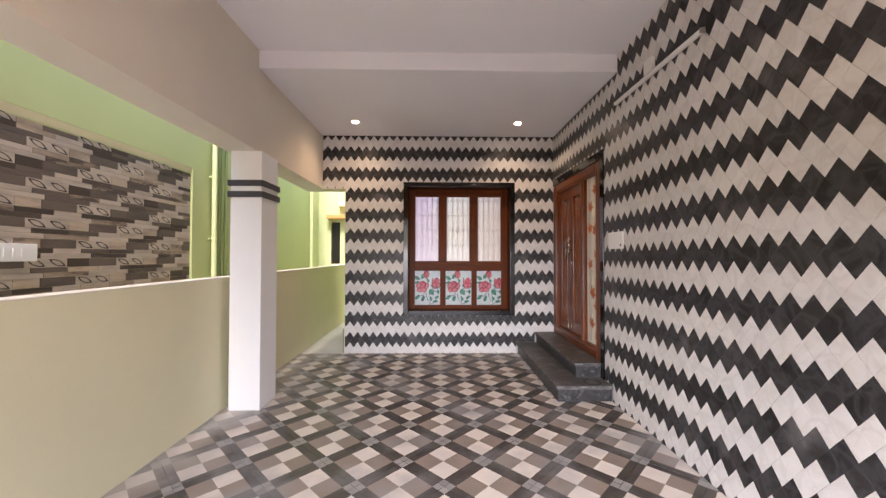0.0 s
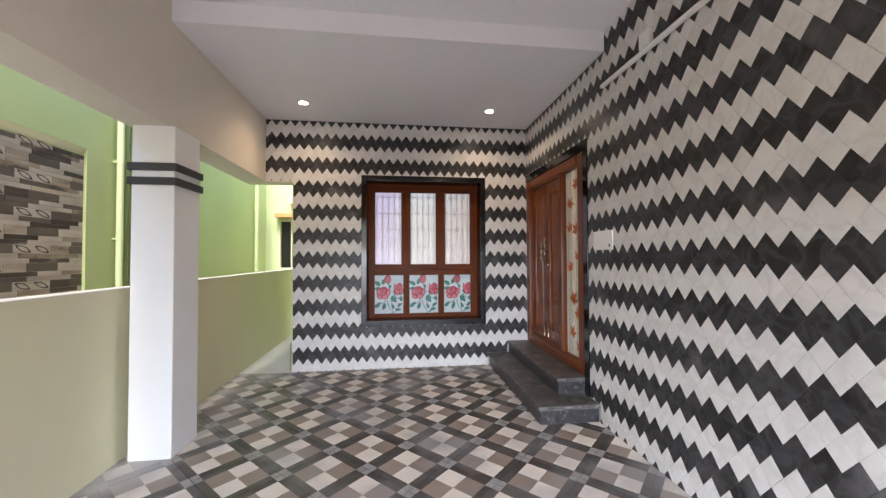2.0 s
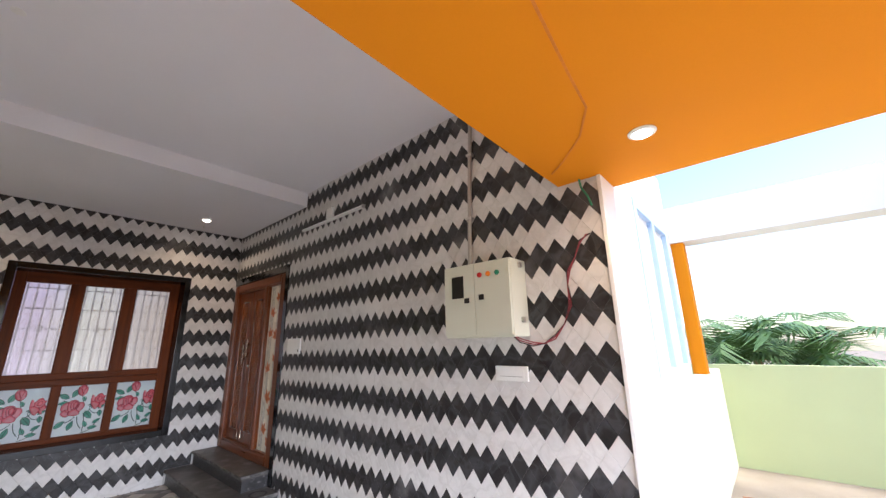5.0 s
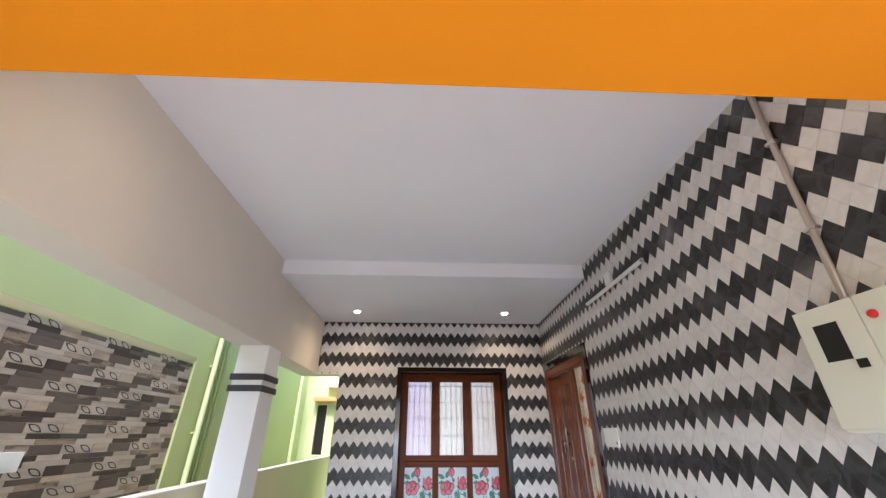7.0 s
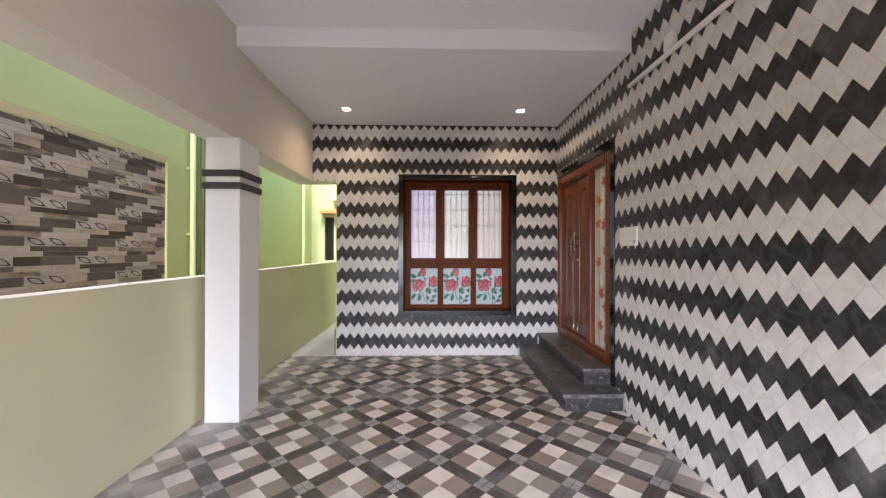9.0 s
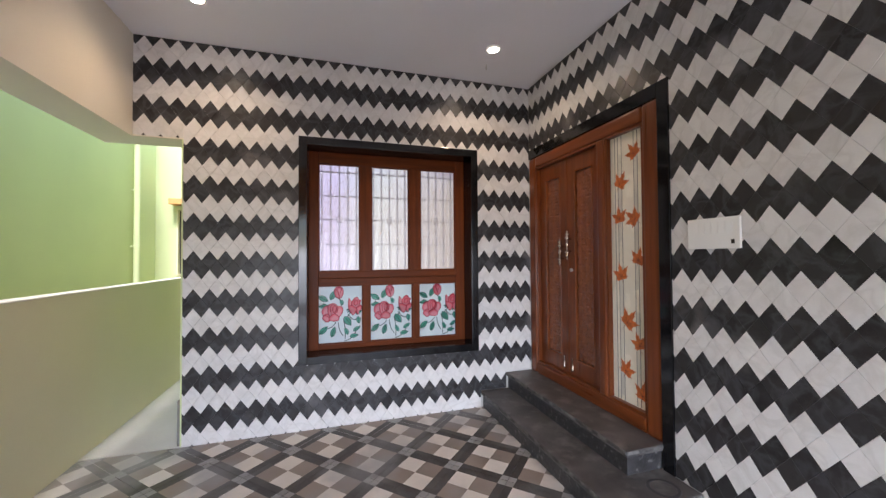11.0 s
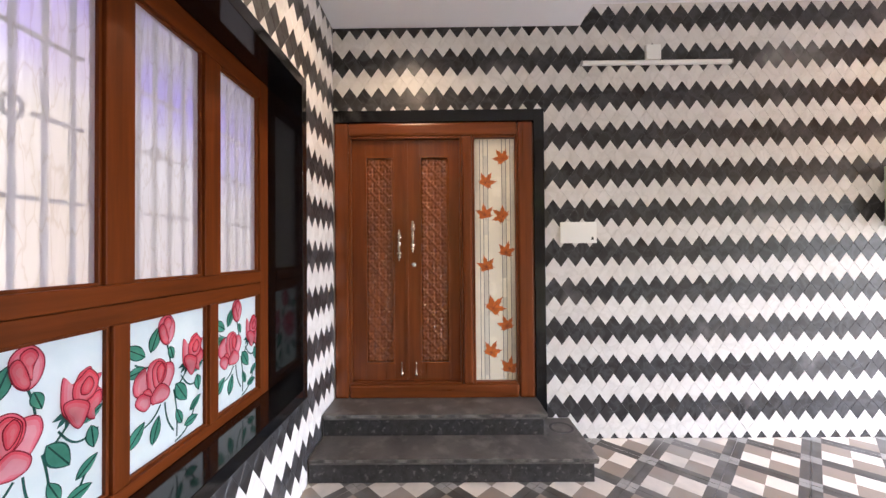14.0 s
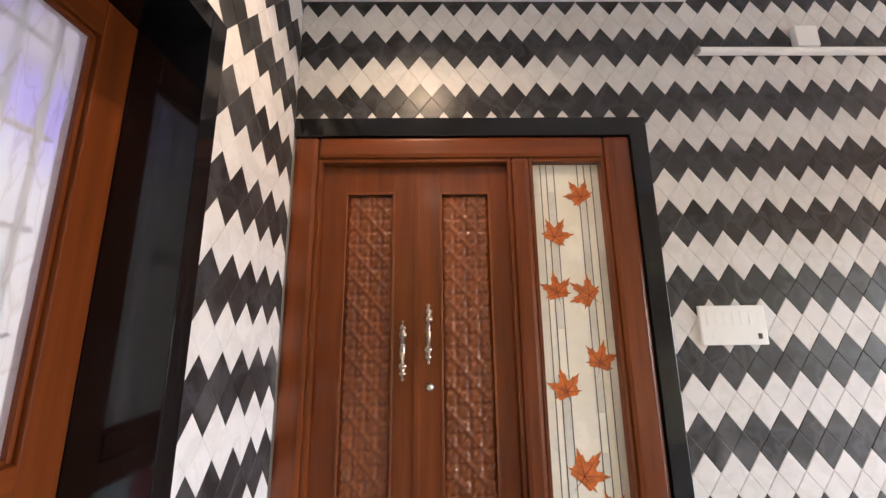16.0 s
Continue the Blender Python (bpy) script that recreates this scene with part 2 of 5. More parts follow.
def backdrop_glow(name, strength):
    """Glow of a panel standing in for daylight: white, with soft drifts of lilac, green and sand."""
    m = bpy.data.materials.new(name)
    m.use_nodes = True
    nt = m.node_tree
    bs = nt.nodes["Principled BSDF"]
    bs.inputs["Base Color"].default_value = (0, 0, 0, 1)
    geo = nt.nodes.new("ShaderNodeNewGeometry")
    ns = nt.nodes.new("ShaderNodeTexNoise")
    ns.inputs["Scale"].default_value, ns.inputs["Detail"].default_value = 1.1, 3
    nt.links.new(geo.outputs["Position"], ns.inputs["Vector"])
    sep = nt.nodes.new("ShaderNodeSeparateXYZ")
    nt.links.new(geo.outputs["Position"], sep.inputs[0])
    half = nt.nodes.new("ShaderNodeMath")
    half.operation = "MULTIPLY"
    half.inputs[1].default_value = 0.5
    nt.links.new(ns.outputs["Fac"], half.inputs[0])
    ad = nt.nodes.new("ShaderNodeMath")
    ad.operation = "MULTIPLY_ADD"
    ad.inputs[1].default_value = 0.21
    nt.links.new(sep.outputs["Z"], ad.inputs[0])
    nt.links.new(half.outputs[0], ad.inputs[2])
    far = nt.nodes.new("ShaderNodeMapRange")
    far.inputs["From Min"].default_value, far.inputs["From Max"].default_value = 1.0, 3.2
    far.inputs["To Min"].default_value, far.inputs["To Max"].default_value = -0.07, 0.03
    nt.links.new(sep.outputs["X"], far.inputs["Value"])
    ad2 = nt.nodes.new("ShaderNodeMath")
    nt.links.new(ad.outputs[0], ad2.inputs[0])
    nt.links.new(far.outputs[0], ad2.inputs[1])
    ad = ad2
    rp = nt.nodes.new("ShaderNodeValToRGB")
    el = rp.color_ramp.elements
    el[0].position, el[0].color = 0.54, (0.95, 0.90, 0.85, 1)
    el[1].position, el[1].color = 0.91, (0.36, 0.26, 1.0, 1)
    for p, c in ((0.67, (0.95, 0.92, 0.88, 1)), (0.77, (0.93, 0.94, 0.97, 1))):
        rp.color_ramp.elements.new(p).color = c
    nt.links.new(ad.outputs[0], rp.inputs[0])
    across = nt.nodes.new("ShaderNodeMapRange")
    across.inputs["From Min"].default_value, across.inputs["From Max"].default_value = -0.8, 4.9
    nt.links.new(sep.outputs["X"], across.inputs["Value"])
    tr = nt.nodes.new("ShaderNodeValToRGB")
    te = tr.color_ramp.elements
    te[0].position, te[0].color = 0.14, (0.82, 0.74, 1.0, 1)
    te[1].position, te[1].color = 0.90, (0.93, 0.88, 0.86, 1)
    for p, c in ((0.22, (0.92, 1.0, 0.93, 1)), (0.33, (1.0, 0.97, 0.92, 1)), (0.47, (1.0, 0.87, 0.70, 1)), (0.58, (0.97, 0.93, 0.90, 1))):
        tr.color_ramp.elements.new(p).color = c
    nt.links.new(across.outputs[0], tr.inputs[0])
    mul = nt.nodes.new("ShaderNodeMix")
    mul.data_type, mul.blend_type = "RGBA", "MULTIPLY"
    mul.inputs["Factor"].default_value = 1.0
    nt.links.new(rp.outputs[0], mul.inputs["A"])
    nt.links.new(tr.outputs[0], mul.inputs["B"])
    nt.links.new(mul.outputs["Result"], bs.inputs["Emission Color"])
    # the glow weakens towards high x, so panes seen at a slant look dimmer
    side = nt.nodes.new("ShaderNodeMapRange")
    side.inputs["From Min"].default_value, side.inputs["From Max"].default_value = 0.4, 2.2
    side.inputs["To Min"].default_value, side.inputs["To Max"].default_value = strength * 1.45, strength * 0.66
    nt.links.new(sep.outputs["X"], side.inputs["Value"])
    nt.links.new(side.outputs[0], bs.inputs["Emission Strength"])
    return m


TILE_WHITE = stone_tile("white_wall_tile", (0.685, 0.668, 0.655), (0.57, 0.55, 0.53), 0.46, 0.06, 0.16)
TILE_DARK = stone_tile("dark_wall_tile", (0.0225, 0.0212, 0.0218), (0.077, 0.078, 0.086), 0.33, 0.6, 0.45, (0.22, 0.21, 0.21))
GROUT = material("tile_joint", (0.50, 0.49, 0.475), 0.9)
PAINT_CREAM = material("cream_paint", (0.74, 0.685, 0.59), 0.75, spread=0.05, scale=1.3, grain=140, bump=0.12)
PAINT_PARAPET = material("parapet_paint", (0.73, 0.685, 0.46), 0.75, spread=0.06, scale=1.1, grain=140, bump=0.12)
PAINT_WHITE = material("white_paint", (0.85, 0.85, 0.84), 0.7, spread=0.03, scale=1.0, grain=150, bump=0.1)
PAINT_CEILING = material("ceiling_paint", (0.83, 0.825, 0.86), 0.85, spread=0.03, scale=0.8, grain=130, bump=0.1)
PAINT_LEMON = material("pale_lemon_paint", (0.78, 0.78, 0.60), 0.75, spread=0.06, scale=1.2, grain=120, bump=0.15)
PAINT_GREEN = material("lime_paint", (0.52, 0.585, 0.275), 0.75, spread=0.07, scale=1.2, grain=120, bump=0.15)
PAINT_PALEGREEN = material("pale_green_paint", (0.60, 0.665, 0.36), 0.75, spread=0.06, scale=1.2, grain=120, bump=0.15)
PIPE_GREEN = material("dull_green_paint", (0.30, 0.37, 0.15), 0.5, spread=0.12, scale=2, grain=90, bump=0.08)
PAINT_ORANGE = material("orange_paint", (0.74, 0.245, 0.004), 0.8, spread=0.05, scale=0.9, grain=120, bump=0.1, spec=0.2)
PATCH_ORANGE = material("patched_orange_paint", (0.62, 0.19, 0.02), 0.9, spread=0.25, scale=9, grain=120, bump=0.5)
BAND_DARK = material("dark_band_paint", (0.045, 0.045, 0.05), 0.55, spread=0.15)
GRANITE = material("black_granite", (0.007, 0.007, 0.008), 0.08, spread=0.4, scale=30, grain=220, bump=0.0, spec=0.42)
STEP_STONE = material("grey_step_granite", (0.088, 0.082, 0.080), 0.42, spread=0.6, scale=6, grain=140, bump=0.15,
                      dirt=(0.17, 0.162, 0.155), dirt_at=0.60, dirt_scale=9)
STEP_EDGE = material("worn_step_edge", (0.15, 0.142, 0.136), 0.6, spread=0.6, scale=14, grain=120, bump=0.4, dirt=(0.05, 0.048, 0.046), dirt_at=0.5, dirt_scale=12)
# risers: darker base colour than the treads, with larger pale speckles
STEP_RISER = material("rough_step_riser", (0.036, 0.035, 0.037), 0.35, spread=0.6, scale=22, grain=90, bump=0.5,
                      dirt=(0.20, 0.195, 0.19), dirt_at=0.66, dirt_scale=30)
WOOD_Z = wood("polished_teak_upright", (0.145, 0.036, 0.0085), rough=0.3, coat=0.20)
WOOD_Y = wood("polished_teak_cross", (0.145, 0.036, 0.0085), "y", 0.3, 0.20)
WOOD_X = wood("window_teak_rail", (0.116, 0.026, 0.0042), "x", 0.5, 0.03, 0.12)
WOOD_W = wood("window_teak_upright", (0.116, 0.026, 0.0042), "z", 0.5, 0.03, 0.12)
WOOD_DARK = wood("carved_teak", (0.20, 0.054, 0.014), rough=0.2, coat=0.9)
STEEL = material("brushed_steel", (0.62, 0.60, 0.57), 0.4, 1.0, spread=0.1, grain=200, bump=0.03)
BRASS = material("aged_brass", (0.46, 0.38, 0.30), 0.25, 1.0, spread=0.15, grain=120, bump=0.05)
PLASTIC = material("white_plastic", (0.83, 0.83, 0.81), 0.35, spread=0.02, bump=0.0)
GRILLE = material("grey_grille_paint", (0.40, 0.40, 0.41), 0.5, spread=0.1, bump=0.0)
PLASTIC_GREY = material("grey_plastic", (0.35, 0.34, 0.33), 0.4, spread=0.04, bump=0.0)
BOX_METAL = material("cream_powder_coat", (0.66, 0.67, 0.56), 0.42, spread=0.03, scale=2, grain=260, bump=0.06)
BLACK = material("black_plastic", (0.012, 0.011, 0.010), 0.3, spread=0.2, bump=0.0)
RED = material("red_plastic", (0.55, 0.02, 0.02), 0.35, spread=0.1, bump=0.0)
ORANGE_P = material("orange_plastic", (0.85, 0.25, 0.03), 0.35, spread=0.1, bump=0.0)
GREEN_P = material("green_plastic", (0.02, 0.22, 0.12), 0.35, spread=0.1, bump=0.0)
WIRE_RED = material("red_cable", (0.26, 0.03, 0.04), 0.45, spread=0.15, bump=0.0)
PIPE_GREY = material("grey_conduit", (0.45, 0.42, 0.38), 0.35, 0.3, spread=0.12, bump=0.03)
FLOOR_WHITE = material("ivory_floor_tile", (0.68, 0.625, 0.57), 0.5, spread=0.10, scale=5, grain=120, bump=0.12, rand=0.2, dirt=(0.42, 0.41, 0.41), dirt_at=0.57)
FLOOR_BROWN = material("taupe_floor_tile", (0.26, 0.21, 0.175), 0.5, spread=0.15, scale=5, grain=120, bump=0.12, rand=0.25, dirt=(0.29, 0.28, 0.275), dirt_at=0.57)
FLOOR_DARK = material("dark_floor_band", (0.055, 0.048, 0.044), 0.45, spread=0.45, scale=8, grain=60, bump=0.15, rand=0.3,
                      dirt=(0.17, 0.168, 0.17), dirt_at=0.55)
FLOOR_GREY = material("grey_floor_square", (0.27, 0.265, 0.26), 0.5, spread=0.25, scale=10, grain=70, bump=0.12, rand=0.3)


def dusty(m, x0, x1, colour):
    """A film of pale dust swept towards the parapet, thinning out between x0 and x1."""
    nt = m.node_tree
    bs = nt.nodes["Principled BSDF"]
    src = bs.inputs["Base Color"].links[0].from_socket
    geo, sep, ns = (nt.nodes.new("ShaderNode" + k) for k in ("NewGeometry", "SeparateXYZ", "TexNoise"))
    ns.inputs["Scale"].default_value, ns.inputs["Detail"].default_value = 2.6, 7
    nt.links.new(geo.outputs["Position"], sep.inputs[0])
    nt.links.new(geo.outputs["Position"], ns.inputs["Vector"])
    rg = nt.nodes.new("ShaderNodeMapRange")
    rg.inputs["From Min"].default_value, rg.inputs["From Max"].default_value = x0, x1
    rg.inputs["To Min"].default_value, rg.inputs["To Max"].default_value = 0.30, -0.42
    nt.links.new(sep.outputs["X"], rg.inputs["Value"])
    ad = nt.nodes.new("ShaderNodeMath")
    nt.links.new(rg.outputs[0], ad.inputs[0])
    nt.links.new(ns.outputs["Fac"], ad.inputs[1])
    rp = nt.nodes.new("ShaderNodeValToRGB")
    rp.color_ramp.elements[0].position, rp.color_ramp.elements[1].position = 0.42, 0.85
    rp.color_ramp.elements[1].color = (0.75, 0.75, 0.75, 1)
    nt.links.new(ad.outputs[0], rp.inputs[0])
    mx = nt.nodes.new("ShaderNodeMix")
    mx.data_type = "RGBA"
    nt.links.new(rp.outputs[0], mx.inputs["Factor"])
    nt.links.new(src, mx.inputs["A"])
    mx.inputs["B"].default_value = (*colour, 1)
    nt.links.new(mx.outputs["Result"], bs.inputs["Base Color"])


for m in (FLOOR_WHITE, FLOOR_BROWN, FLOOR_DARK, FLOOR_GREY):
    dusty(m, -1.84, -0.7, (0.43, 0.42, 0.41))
CEMENT = material("pale_cement", (0.64, 0.62, 0.58), 0.85, spread=0.12, scale=2, grain=80, bump=0.3)
CEMENT_DARK = material("dark_grey_cement", (0.22, 0.21, 0.19), 0.9, spread=0.2, scale=5, grain=80, bump=0.3)
PEACH = material("faded_orange_paint", (0.72, 0.36, 0.13), 0.8, spread=0.12, scale=3, grain=90, bump=0.15)
SAND = material("sandy_ground", (0.34, 0.28, 0.21), 0.95, spread=0.2, scale=2, grain=60, bump=0.4)
CLAD = material("stone_cladding", (0.27, 0.225, 0.185), 0.6, spread=0.3, scale=9, grain=70, bump=0.3, stretch=(1, 0.5, 2.5), rand=1.0)
for node in CLAD.node_tree.nodes:
    if node.type == "VALTORGB":
        r = node.color_ramp
        while len(r.elements) > 2:
            r.elements.remove(r.elements[-1])
        r.elements[0].position, r.elements[0].color = 0.55, (0.060, 0.042, 0.032, 1)
        r.elements[1].position, r.elements[1].color = 1.0, (0.50, 0.40, 0.30, 1)
        for p, c in ((0.70, (0.10, 0.072, 0.055, 1)), (0.76, (0.27, 0.205, 0.15, 1)), (0.88, (0.38, 0.295, 0.22, 1))):
            r.elements.new(p).color = c
        scale_in = node.inputs[0].links[0]
        sq = CLAD.node_tree.nodes.new("ShaderNodeMath")
        sq.operation = "MULTIPLY"
        sq.inputs[1].default_value = 0.62
        CLAD.node_tree.links.new(scale_in.from_socket, sq.inputs[0])
        CLAD.node_tree.links.new(sq.outputs[0], node.inputs[0])
CLAD_LIGHT = material("pale_cladding", (0.41, 0.345, 0.285), 0.6, spread=0.35, scale=9, grain=70, bump=0.3, stretch=(1, 0.5, 2.5), rand=0.3)
CLAD_DARK = material("dark_cladding", (0.098, 0.074, 0.060), 0.6, spread=0.45, scale=9, grain=70, bump=0.3, stretch=(1, 0.5, 2.5), rand=0.4)
CLAD_LINE = material("cladding_outline", (0.035, 0.03, 0.028), 0.7, spread=0.2)
FIGURED = figured_glass("figured_glass")
GLASS_WHITE = painted_glass("milky_glass", (0.82, 0.925, 0.96), 0.78)
SIDE_GLASS = painted_glass("ivory_glass", (0.86, 0.82, 0.71), 0.06)
ROSE = painted_glass("rose_paint", (0.95, 0.27, 0.33), 0.72, 0.2)
ROSE_RED = painted_glass("red_rose_paint", (0.88, 0.15, 0.21), 0.70, 0.2)
ROSE_DEEP = painted_glass("deep_rose_paint", (0.22, 0.012, 0.03), 0.4, 0.2)
ROSE_LIGHT = painted_glass("pale_rose_paint", (0.97, 0.38, 0.44), 0.74, 0.2)
LEAF = painted_glass("leaf_paint", (0.12, 0.48, 0.36), 0.65, 0.3)
LEAF_DEEP = painted_glass("leaf_line_paint", (0.02, 0.10, 0.085), 0.4, 0.2)
MAPLE = material("orange_leaf_paint", (0.52, 0.13, 0.02), 0.4, spread=0.4, scale=30, bump=0.05)
MAPLE_DEEP = material("brown_vein_paint", (0.25, 0.05, 0.01), 0.4, spread=0.2, bump=0.0)
LINE_GREY = material("grey_line_paint", (0.10, 0.11, 0.11), 0.4, spread=0.1, bump=0.0)
DUST_GREY = material("faded_grey_paint", (0.67, 0.65, 0.58), 0.5, spread=0.2, scale=4, bump=0.0)
LAMP_ON = glow("lit_lamp", (1.0, 0.86, 0.66), 20.0)
PALM = material("palm_leaf", (0.13, 0.24, 0.08), 0.5, spread=0.4, scale=6, grain=30)
PLANK = wood("rough_plank", (0.30, 0.16, 0.09), "z", 0.8)
BLUE_FRAME = material("pale_blue_paint", (0.45, 0.60, 0.80), 0.5, spread=0.05)
BACK = backdrop_glow("backdrop_panel_glow", 0.175)

# ---- the setting ----
def setting(name, bm, mat, label, category):
    return tagged(part(name, bm, mat), label, category, kind="structure")


DY0, DY1, DZ1 = 3.662, 5.305, 2.560          # granite surround of the door
WX0, WX1, WZ0, WZ1 = -0.336, 1.315, 0.557, 2.526   # granite surround of the window
TH = 0.012                                   # body of the wall lies this far behind the tile faces

ground = setting("ground", boxes((-60, 60, -60, 60, -0.20, -0.06)), SAND, "sandy bare ground round the house", "ground")
floor = setting("floor", boxes((XP0, 2.1, -1.6, 5.36, -0.05, -0.006)), GROUT, "cement bed under patterned porch floor tiles", "floor")
passage_floor = setting("passage_floor", boxes((XP0, XE, 5.315, 8.3, -0.05, 0.004)), CEMENT,
                        "pale cement floor of the side passage", "floor")
lane_floor = setting("lane_floor", boxes((XL - 0.1, XP0, -3, 8.3, -0.055, -0.03)), CEMENT, "cement strip between parapet and neighbouring wall", "floor")

XW, YW = XR + TH, YF + TH
wall_right = setting("wall_right", boxes((XW, XW + 0.22, 0.03, DY0, 0, 3.6), (XW, XW + 0.22, DY0, DY1 + 0.25, DZ1, 3.6),
                                         (XW, XW + 0.22, DY1, DY1 + 0.25, 0, DZ1), (XW + 0.16, XW + 0.22, DY0, DY1, 0, DZ1)),
                     [GROUT], "porch wall clad in black and white zigzag diamond tiles", "wall")
wall_far = setting("wall_far", boxes((XE, WX0, YW, YW + 0.24, 0, 3.6), (WX1, XW, YW, YW + 0.24, 0, 3.6),
                                     (WX0, WX1, YW, YW + 0.24, 0, WZ0), (WX0, WX1, YW, YW + 0.24, WZ1, 3.6),
                                     (XB0, XE, YW + 0.001, YW + 0.24, 2.435, 3.6)),
                   [GROUT], "end wall clad in black and white zigzag diamond tiles", "wall")
wall_end = setting("wall_end", boxes((XR - 0.012, XW + 0.24, 0.006, 0.029, 0, ZORANGE), bevel=0.004), PAINT_WHITE,
                   "white painted end of the tiled wall", "wall")
lintel = setting("lintel", boxes((XB1 + 0.001, XE, YF + 0.001, YW + 0.238, 2.4225, 2.434), (XB0, XB1, YW + 0.002, YW + 0.238, 2.4225, 2.434)), PAINT_CREAM, "cream lintel over the side passage", "lintel")
wall_passage = setting("wall_passage", boxes((XE - 0.012, XE - 0.001, YF + 0.004, YW + 0.24, 0, 2.421), (XE - 0.012, XE + 0.1, YW + 0.241, 8.3, 0, 3.6)),
                       PAINT_PALEGREEN, "pale green side wall of the house along the passage", "wall")
ceiling_low = setting("ceiling_low", boxes((XB1, XW, YSTEP, YW, ZLOW, 3.6)), PAINT_CEILING, "white lowered ceiling before the end wall", "ceiling")
ceiling_high = setting("ceiling_high", boxes((XB1, XW, YORANGE, YSTEP - 0.001, ZHIGH, 3.6)), PAINT_CEILING, "white ceiling of the porch", "ceiling")
beam_left = setting("beam_left", boxes((XB0, XB1, YORANGE + 0.001, YW, ZBEAM, 3.6)), PAINT_CREAM,
                    "cream painted concrete beam above the parapet", "beam")
parapet = setting("parapet", boxes((XP0, XP1, -1.5, 8.3, -0.05, ZPAR)), [PAINT_PARAPET], "cream painted waist-high parapet wall", "parapet")
plinth = setting("plinth", boxes((XE - 0.034, XE - 0.0125, YF + 0.012, YW + 0.20, 0.0045, 0.36), bevel=0.006), CEMENT_DARK, "grey cement plinth at the wall corner of the passage", "plinth")
tagged(part("coping", boxes((XP0 - 0.004, XP1 + 0.004, -1.5, 8.3, ZPAR, ZPAR + 0.010), bevel=0.004), PAINT_CREAM, parapet), "white edge")

# the slab over the gate, with its patched cable slots
# its unseen front part is extended to y -1.45 to shade the upper wall
orange_slab = setting("orange_slab", boxes((XP0, 2.14, -1.45, YORANGE, ZORANGE, 3.6)), PAINT_ORANGE,
                      "orange painted concrete slab over the entrance", "slab")
for pts in (((0.30, -0.25), (0.62, -0.235), (0.98, -0.19), (1.22, -0.165)), ((1.22, -0.165), (1.42, -0.06), (1.60, 0.10), (1.70, 0.21))):
    bm = bmesh.new()
    for (xa, ya), (xb, yb) in zip(pts, pts[1:]):
        d = Vector((yb - ya, xa - xb)).normalized() * 0.0045
        sheet(bm, [(xa - d.x, ya - d.y), (xb - d.x, yb - d.y), (xb + d.x, yb + d.y), (xa + d.x, ya + d.y)], 0, 0.003,
              lambda u, v, w: Vector((u, v, ZORANGE - w)))
    part("patched_slot", bm, PATCH_ORANGE, orange_slab, "roughly filled cable slot")

# neighbour's wall with a recess for the stone cladding
RY0, RY1, RZ0, RZ1, RD = 0.2, 3.91, 0.55, 2.335, 0.032
wall_neighbour = setting("wall_neighbour", boxes((XL - 0.25, XL - RD, -3, 7.62, -0.06, 3.15)), PAINT_GREEN,
                         "lime green wall of the next house beside the lane", "wall")
for d in ((-3, RY0, -0.06, 3.15), (RY1, 7.62, -0.06, 3.15), (RY0, RY1, RZ1 + 0.055, 3.15), (RY0, RY1, -0.06, RZ0)):
    part("plaster_face", boxes((XL - RD, XL, *d)), PAINT_GREEN, wall_neighbour)
bm = bmesh.new()
lip = [[bm.verts.new((x, y, z)) for x, z in ((XL - 0.001, RZ1 + 0.054), (XL - RD, RZ1), (XL - RD, RZ1 + 0.054))] for y in (RY0, RY1)]
for i in range(3):
    bm.faces.new((lip[0][i], lip[0][(i + 1) % 3], lip[1][(i + 1) % 3], lip[1][i]))
bm.faces.new(lip[0]), bm.faces.new(lip[1])
part("sloped_soffit", bm, PAINT_PARAPET, wall_neighbour, "cream sloped soffit over the cladding")
wall_lane_end = setting("wall_lane_end", boxes((-3.2, -2.28, 8.3, 8.5, -0.06, 4.6), (-2.03, XE + 0.1, 8.3, 8.5, -0.06, 4.6),
                                               (-2.28, -2.03, 8.3, 8.5, -0.06, 1.22), (-2.28, -2.03, 8.3, 8.5, 2.22, 4.6),
                                               (-3.2, XL - 0.05, 7.63, 8.3, -0.06, 4.6)),
                        PAINT_PALEGREEN, "pale green wall closing the lane", "wall")
house_mass = setting("house_mass", boxes((XW + 0.22, 5.05, 0.2, 0.4, 0, 1.23), (XW + 0.22, 3.45, 0.2, 0.4, 1.23, 2.9), (4.95, 5.05, 0.2, 0.4, 1.23, 2.9),
                                         (XW + 0.22, 5.05, 0.2, 0.4, 2.9, 3.6),
                                         (XE, 5.2, 8.5, 8.7, -0.06, 3.6), (5.0, 5.05, 0.4, 8.5, 0, 3.6), (XB0, 5.2, 0.3, YW, 3.601, 3.75), (XE, 5.2, YW, 8.7, 3.601, 3.75)),
                     PAINT_WHITE, "white painted outer walls of the house", "wall")
room_shell = setting("room_shell", boxes((XW + 0.24, 5.0, 0.27, 8.5, 3.3, 3.4), (XE + 0.11, XW + 0.24, 7.4, 7.5, -0.05, 3.6)),
                     PAINT_WHITE, "plain inner walls and slab of the house", "wall")
veranda_floor = setting("veranda_floor", boxes((2.1, 7.2, -4.0, 0.3, -0.06, 0.0)), SAND, "dusty cement floor of the front yard", "floor")


# ---- pillar ----
pillar = setting("pillar", boxes((-1.775, -1.485, 3.345, 3.685, 0, ZBEAM), bevel=0.006), PAINT_WHITE,
                 "white square pillar with two dark bands", "pillar")
for z in (1.985, 2.09):
    part("band", boxes((-1.795, -1.465, 3.325, 3.705, z, z + 0.056), bevel=0.006), BAND_DARK, pillar, "dark grey raised band")


